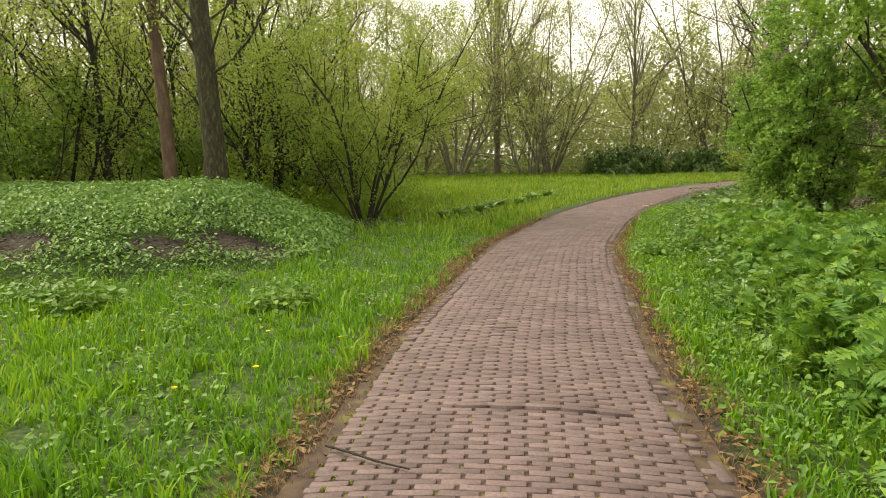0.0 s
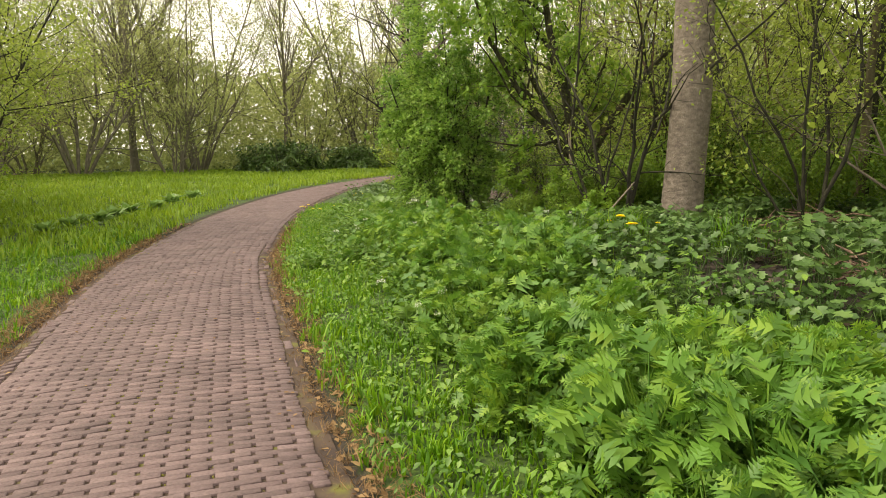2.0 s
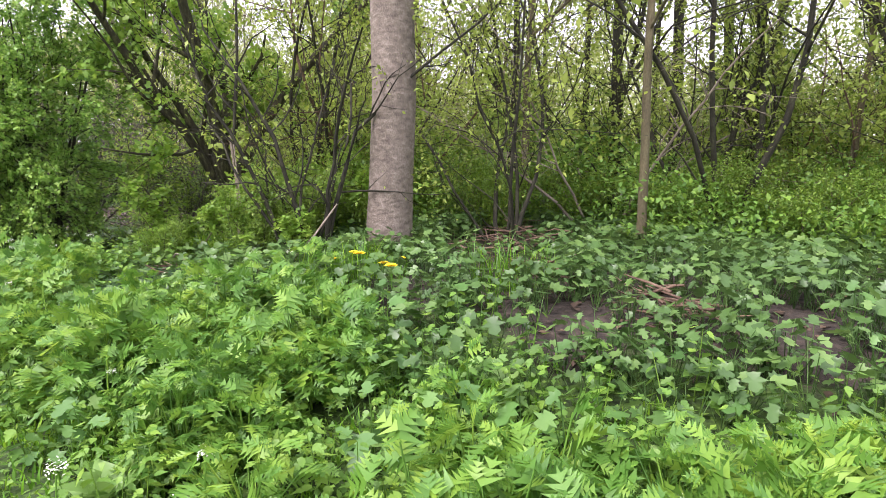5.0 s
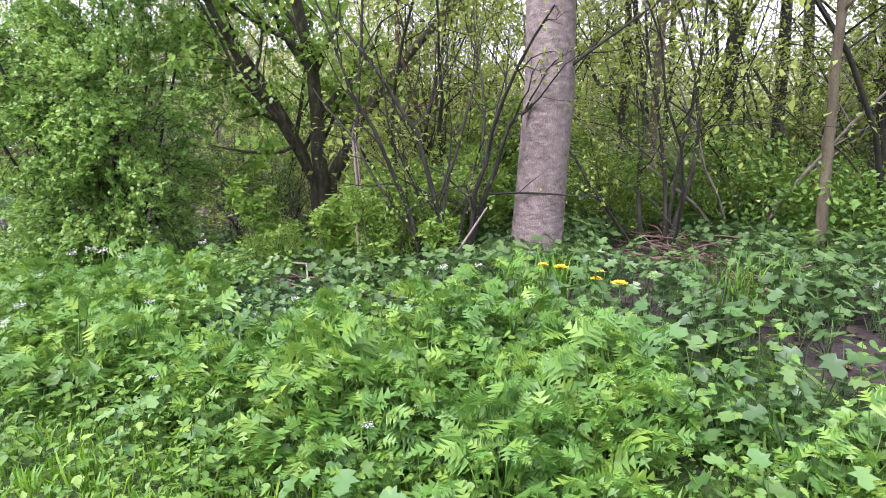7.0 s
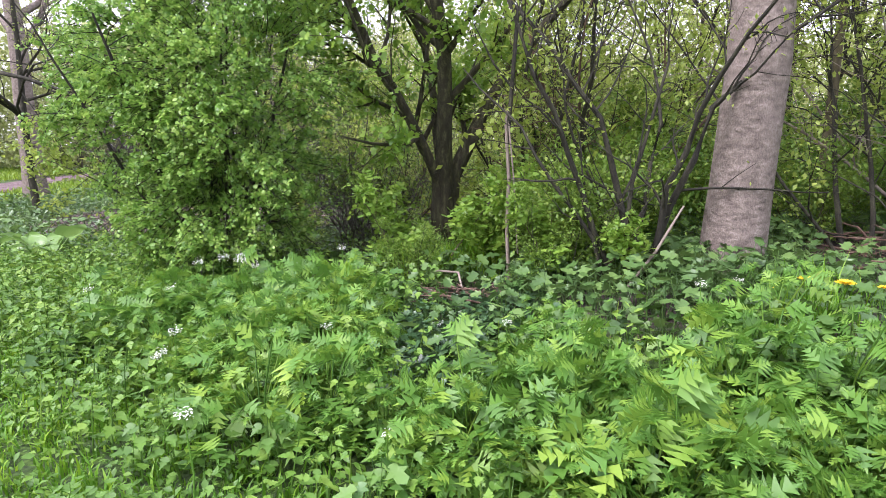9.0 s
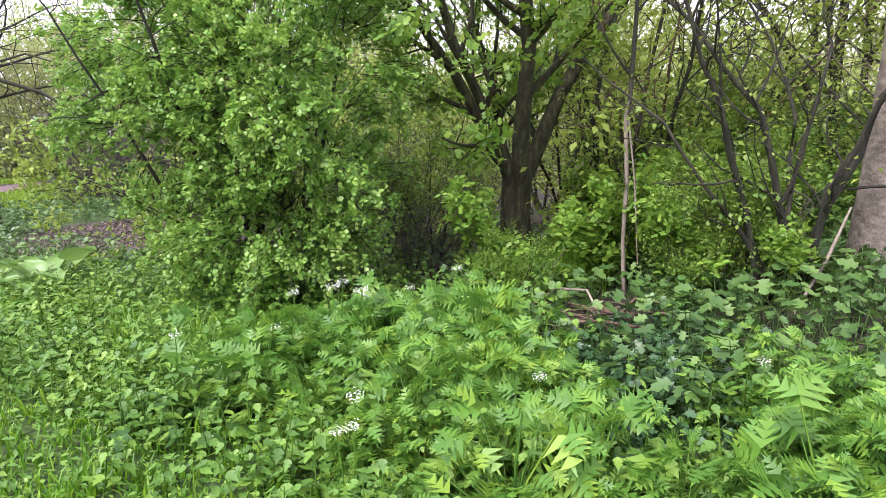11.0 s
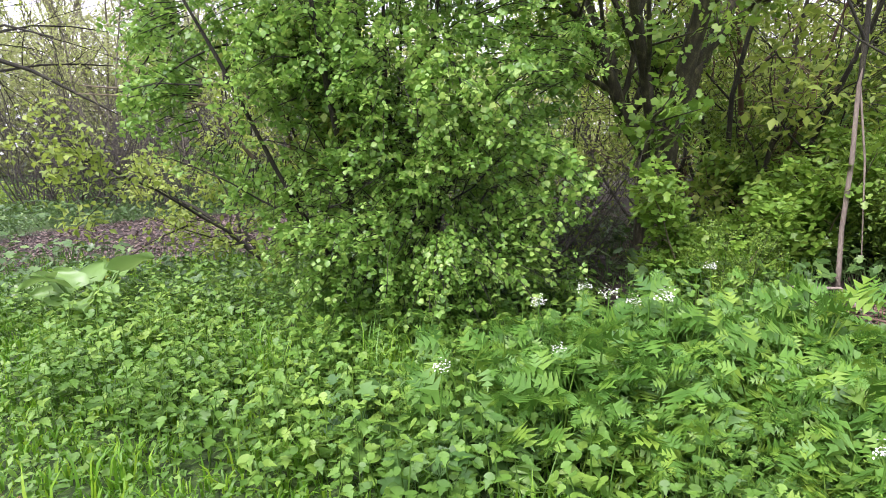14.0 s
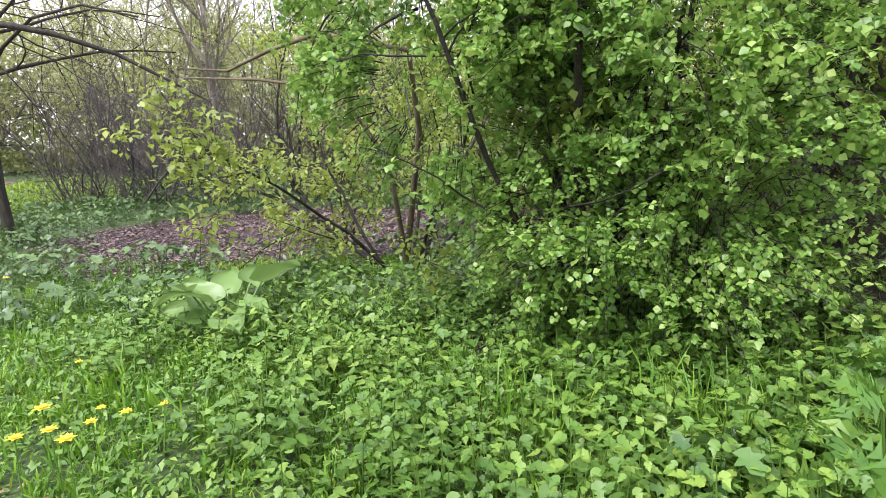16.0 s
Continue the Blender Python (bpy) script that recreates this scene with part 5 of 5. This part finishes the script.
def nettle_clump(rng):
    root = empty_at("nettle_clump", (0, 0, 0), "dark green clump of young nettles in the lawn", "nettles", "nettle clumps")
    for i in range(26):
        a, r = i * 2.4, 0.33 * math.sqrt(i / 26)
        s = Soup()
        v, f = nettle_plant(rng, 5, TOOTHED, 0.1, 0.36 - 0.45 * r)
        s.add(v + (r * math.cos(a), r * math.sin(a), 0), f)
        part("stem", s, NETTLE, root)
    return root


clump = place(nettle_clump(np.random.default_rng(14)), -0.62, 6.6)
for x, y, sz in ((-2.75, 6.7, 1.15), (-3.5, 7.3, 1.0), (-1.7, 7.9, 0.6), (4.1, 9.4, 0.8)):
    place(copy_thing(clump, Matrix.Identity(4)), x, y, 66 * x, sz)
dock_1 = place(dock(np.random.default_rng(4)), 1.9, 17.4)
for x, y, sz in ((4.0, 6.4, 0.9), (2.2, 16.8, 1.4), (2.9, 18.6, 1.5), (3.6, 19.6, 1.4), (1.6, 16.2, 1.3), (5.0, 22.0, 1.6), (2.5, 17.7, 1.5), (4.2, 20.8, 1.6), (1.2, 15.7, 1.2)):
    t = copy_thing(dock_1, Matrix.Identity(4))
    place(t, x, y, 77 * x, sz)


def flower(kind, label, tall, head, mat, petals=11):
    root = empty_at(kind, (0, 0, 0), label, "flower", kind + "s")
    s = Soup()
    tube(s, [(0, 0, -0.02), (0.01, 0.0, tall * 0.5), (0, 0.01, tall)], (0.003, 0.003, 0.0025), 4)
    part("stalk", s, PARSLEY, root, "", True)
    for ring, tilt in ((0, 0.15), (1, 0.5)):
        s = Soup()
        a = np.arange(petals) * 2 * math.pi / petals + ring * 0.3
        s.scatter((LEAF[0] * (1.0, 1, 0.5), LEAF[1]), np.tile((0, 0.01, tall), (petals, 1)), turns(a, tilt), head * (1 - 0.25 * ring))
        part("petals", s, mat, root)
    return root


dandelion = flower("dandelion", "yellow dandelion flower on a thin stalk", 0.2, 0.04, YELLOW, 14)
fl = [(6.75, 6.75), (6.8, 6.6), (6.6, 6.45), (6.88, 6.2), (6.5, 6.2), (6.26, 6.03), (-2.9, 8.4), (-1.6, 5.6), (-0.5, 5.5), (0.15, 5.3), (-0.75, 4.2), (-0.35, 4.6)]
for i, (x, y) in enumerate(fl):
    t = dandelion if i == 0 else copy_thing(dandelion, Matrix.Identity(4))
    place(t, x, y, 50 * i, 1.0 + 0.25 * (i % 3) if i < 6 else 0.6, 0.02 if i < 6 else -0.04)
marigold = flower("marigold", "bright yellow marsh marigold flower in the grass", 0.24, 0.036, YELLOW, 6)
for i, (x, y) in enumerate(((5.95, 14.1), (5.75, 13.98), (5.6, 14.05), (5.72, 14.2), (6.02, 13.82), (5.85, 13.9), (5.5, 14.15), (5.45, 13.85), (6.5, 14.7), (8.1, 17.2), (8.3, 17.0), (8.0, 16.8))):
    t = marigold if i == 0 else copy_thing(marigold, Matrix.Identity(4))
    place(t, x + 0.35, y + 0.55, 40 * i, 0.8 + 0.15 * (i % 4), 0.05)


def umbel(rng):
    root = empty_at("cow_parsley_flower", (0, 0, 0), "white lacy cow parsley flower head", "flower", "cow parsley flowers")
    s = Soup()
    tube(s, [(0, 0, -0.02), (0.02, 0, 0.25), (0, 0, 0.5)], (0.004, 0.004, 0.003), 4)
    part("stalk", s, PARSLEY, root, "", True)
    s = Soup()
    k = 60
    a, r = rng.uniform(0, 6.28, k), 0.036 * np.sqrt(rng.uniform(0, 1, k))
    s.scatter(LEAF, np.stack([r * np.cos(a), r * np.sin(a), 0.5 - 5 * r**2 + rng.normal(0, 0.01, k)], -1), turns(a, rng.normal(0, 0.5, k)), 0.011)
    part("florets", s, WHITE, root)
    return root


umb = umbel(np.random.default_rng(6))
um = [(3.76, 5.6), (3.66, 5.7), (3.9, 5.75), (3.55, 6.1), (4.6, 7.0), (5.1, 10.0), (5.05, 9.9), (5.2, 9.95), (4.8, 8.4), (5.9, 8.2), (5.6, 9.2), (6.3, 10.4), (6.1, 10.9), (6.6, 10.5), (6.75, 10.75), (6.4, 10.65), (6.9, 10.3), (7.1, 10.0), (6.5, 11.0), (5.8, 11.4), (4.2, 4.0), (6.4, 7.0), (6.2, 7.2), (4.4, 9.1), (5.5, 7.7)]
for i, (x, y) in enumerate(um):
    t = umb if i == 0 else copy_thing(umb, Matrix.Identity(4))
    place(t, x, y, 60 * i, (1.0 if x > 6 and y > 9.7 else 0.7) + 0.12 * (i % 4), -0.02)

# ---- paving bricks ----
def brick_shape(ln, wd, hi=0.05, bev=0.003):
    a, b = ln / 2, wd / 2
    v = [(sx * a, sy * b, -hi) for sx, sy in ((-1, -1), (1, -1), (1, 1), (-1, 1))]
    v += [(sx * a, sy * b, -bev) for sx, sy in ((-1, -1), (1, -1), (1, 1), (-1, 1))]
    v += [(sx * (a - bev), sy * (b - bev), 0) for sx, sy in ((-1, -1), (1, -1), (1, 1), (-1, 1))]
    f = [(8, 9, 10), (8, 10, 11)]
    for lo in (0, 4):
        for i in range(4):
            j = (i + 1) % 4
            f += [(lo + i, lo + j, lo + 4 + j), (lo + i, lo + 4 + j, lo + 4 + i)]
    return np.array(v), np.array(f)


PITCH, LONG = 0.047, 0.205
BODY = HALF - 0.075
full, cut, edge_brick = brick_shape(LONG - 0.022, PITCH - 0.003), brick_shape(LONG / 2 - 0.022, PITCH - 0.003), brick_shape(0.2, 0.06)
rb = np.random.default_rng(17)
rows = np.arange(ALONG[0] + 0.1, ALONG[-1] - 1.0, PITCH)


def at_along(s):
    return np.array([np.interp(s, ALONG, LINE[:, 0]), np.interp(s, ALONG, LINE[:, 1])]), np.array([np.interp(s, ALONG, TANG[:, 0]), np.interp(s, ALONG, TANG[:, 1])])


meshes = {}
for key, shape in (("full", full), ("cut", cut), ("edge", edge_brick)):
    one = Soup()
    one.add(*shape)
    meshes[key] = one.mesh("brick", BRICK)
rest, single, joints = Soup(), 0, []
for j, s in enumerate(rows):
    c, tg = at_along(s)
    nm = np.array((tg[1], -tg[0]))
    yaw = math.atan2(nm[1], nm[0])
    row_lift = rb.normal(0, 0.001)
    wave = 0.012 * math.sin(s * 2.1)
    shift = (LONG / 2 if j % 2 else 0.0) + rb.normal(0, 0.007) + 0.02 * math.sin(s * 0.8)
    n_fit = int(2 * BODY / LONG) + 2
    items = []
    for i in range(n_fit):
        u = -BODY + LONG * (i + 0.5) - shift
        key = "full"
        if u - LONG / 2 < -BODY - 0.01:
            if u + LONG / 2 < -BODY + 0.05:
                continue
            u, key = u + LONG / 4, "cut"
        elif u + LONG / 2 > BODY + 0.02:
            if u - LONG / 2 > BODY - 0.07:
                continue
            u, key = u - LONG / 4, "cut"
        items.append((u, key, 0.0))
    for u, key, turn in items:
        lift = row_lift + rb.normal(0, 0.0014) + (0.014 if 3.84 < c[1] < 3.885 and -0.3 < u < 0.75 else 0)
        bow = wave - 0.02 * (u / HALF) ** 2
        p = (c[0] + nm[0] * u + tg[0] * bow, c[1] + nm[1] * u + tg[1] * bow, float(crown(u)) + lift + 0.25 * float(step(18, 40, c[1])))
        slope = -0.11 * u / HALF**2 + rb.normal(0, 0.012)
        m = pose(*p, rb.normal(0, 0.4), -math.degrees(slope), math.degrees(yaw) + rb.normal(0, 0.6))
        if key == "full" and c[1] < 14 and rb.uniform() < 0.3 + 0.6 * math.sin(3.1 * u + 1.3 * math.sin(0.7 * s)) - 0.03 * max(0, c[1] - 6):
            joints.append((p[0] - nm[0] * LONG / 2, p[1] - nm[1] * LONG / 2, p[2] - 0.007))
        if single < 300 and 2.6 < c[1] < 5.6:
            ob = new("brick", meshes[key])
            ob.parent = path_bed
            ob.matrix_basis = m
            single += 1
        else:
            mm = np.array(m)
            rest.scatter(full if key == "full" else cut, [mm[:3, 3]], mm[None, :3, :3], 1.0)
for side in (-1, 1):
    for s in np.arange(ALONG[0] + 0.1, ALONG[-1] - 1.0, 0.207):
        c, tg = at_along(s)
        nm = np.array((tg[1], -tg[0])) * side
        q = c + nm * (HALF - 0.045 + rb.normal(0, 0.006))
        m = np.array(pose(q[0], q[1], -0.016 + rb.normal(0, 0.007) + 0.25 * float(step(18, 40, c[1])), 0, 0, math.degrees(math.atan2(tg[1], tg[0])) + rb.normal(0, 1.5)))
        rest.scatter(edge_brick, [m[:3, 3]], m[None, :3, :3], 1.0)
tagged(part("bricks", rest, BRICK, path_bed), kind="stuff")
moss = Soup()
for i in range(3):
    spots = np.array(joints[i::3])
    moss.scatter(grass_tuft(rb, 12, 0.014, 0.0055, 0.012), spots, turns(rb.uniform(0, 6.28, len(spots)), 0.0), rb.uniform(0.7, 1.4, len(spots)))
tagged(part("joint_moss", moss, MOSS, None, "yellow-green moss tufts in the brick joints"), category="moss", kind="stuff")
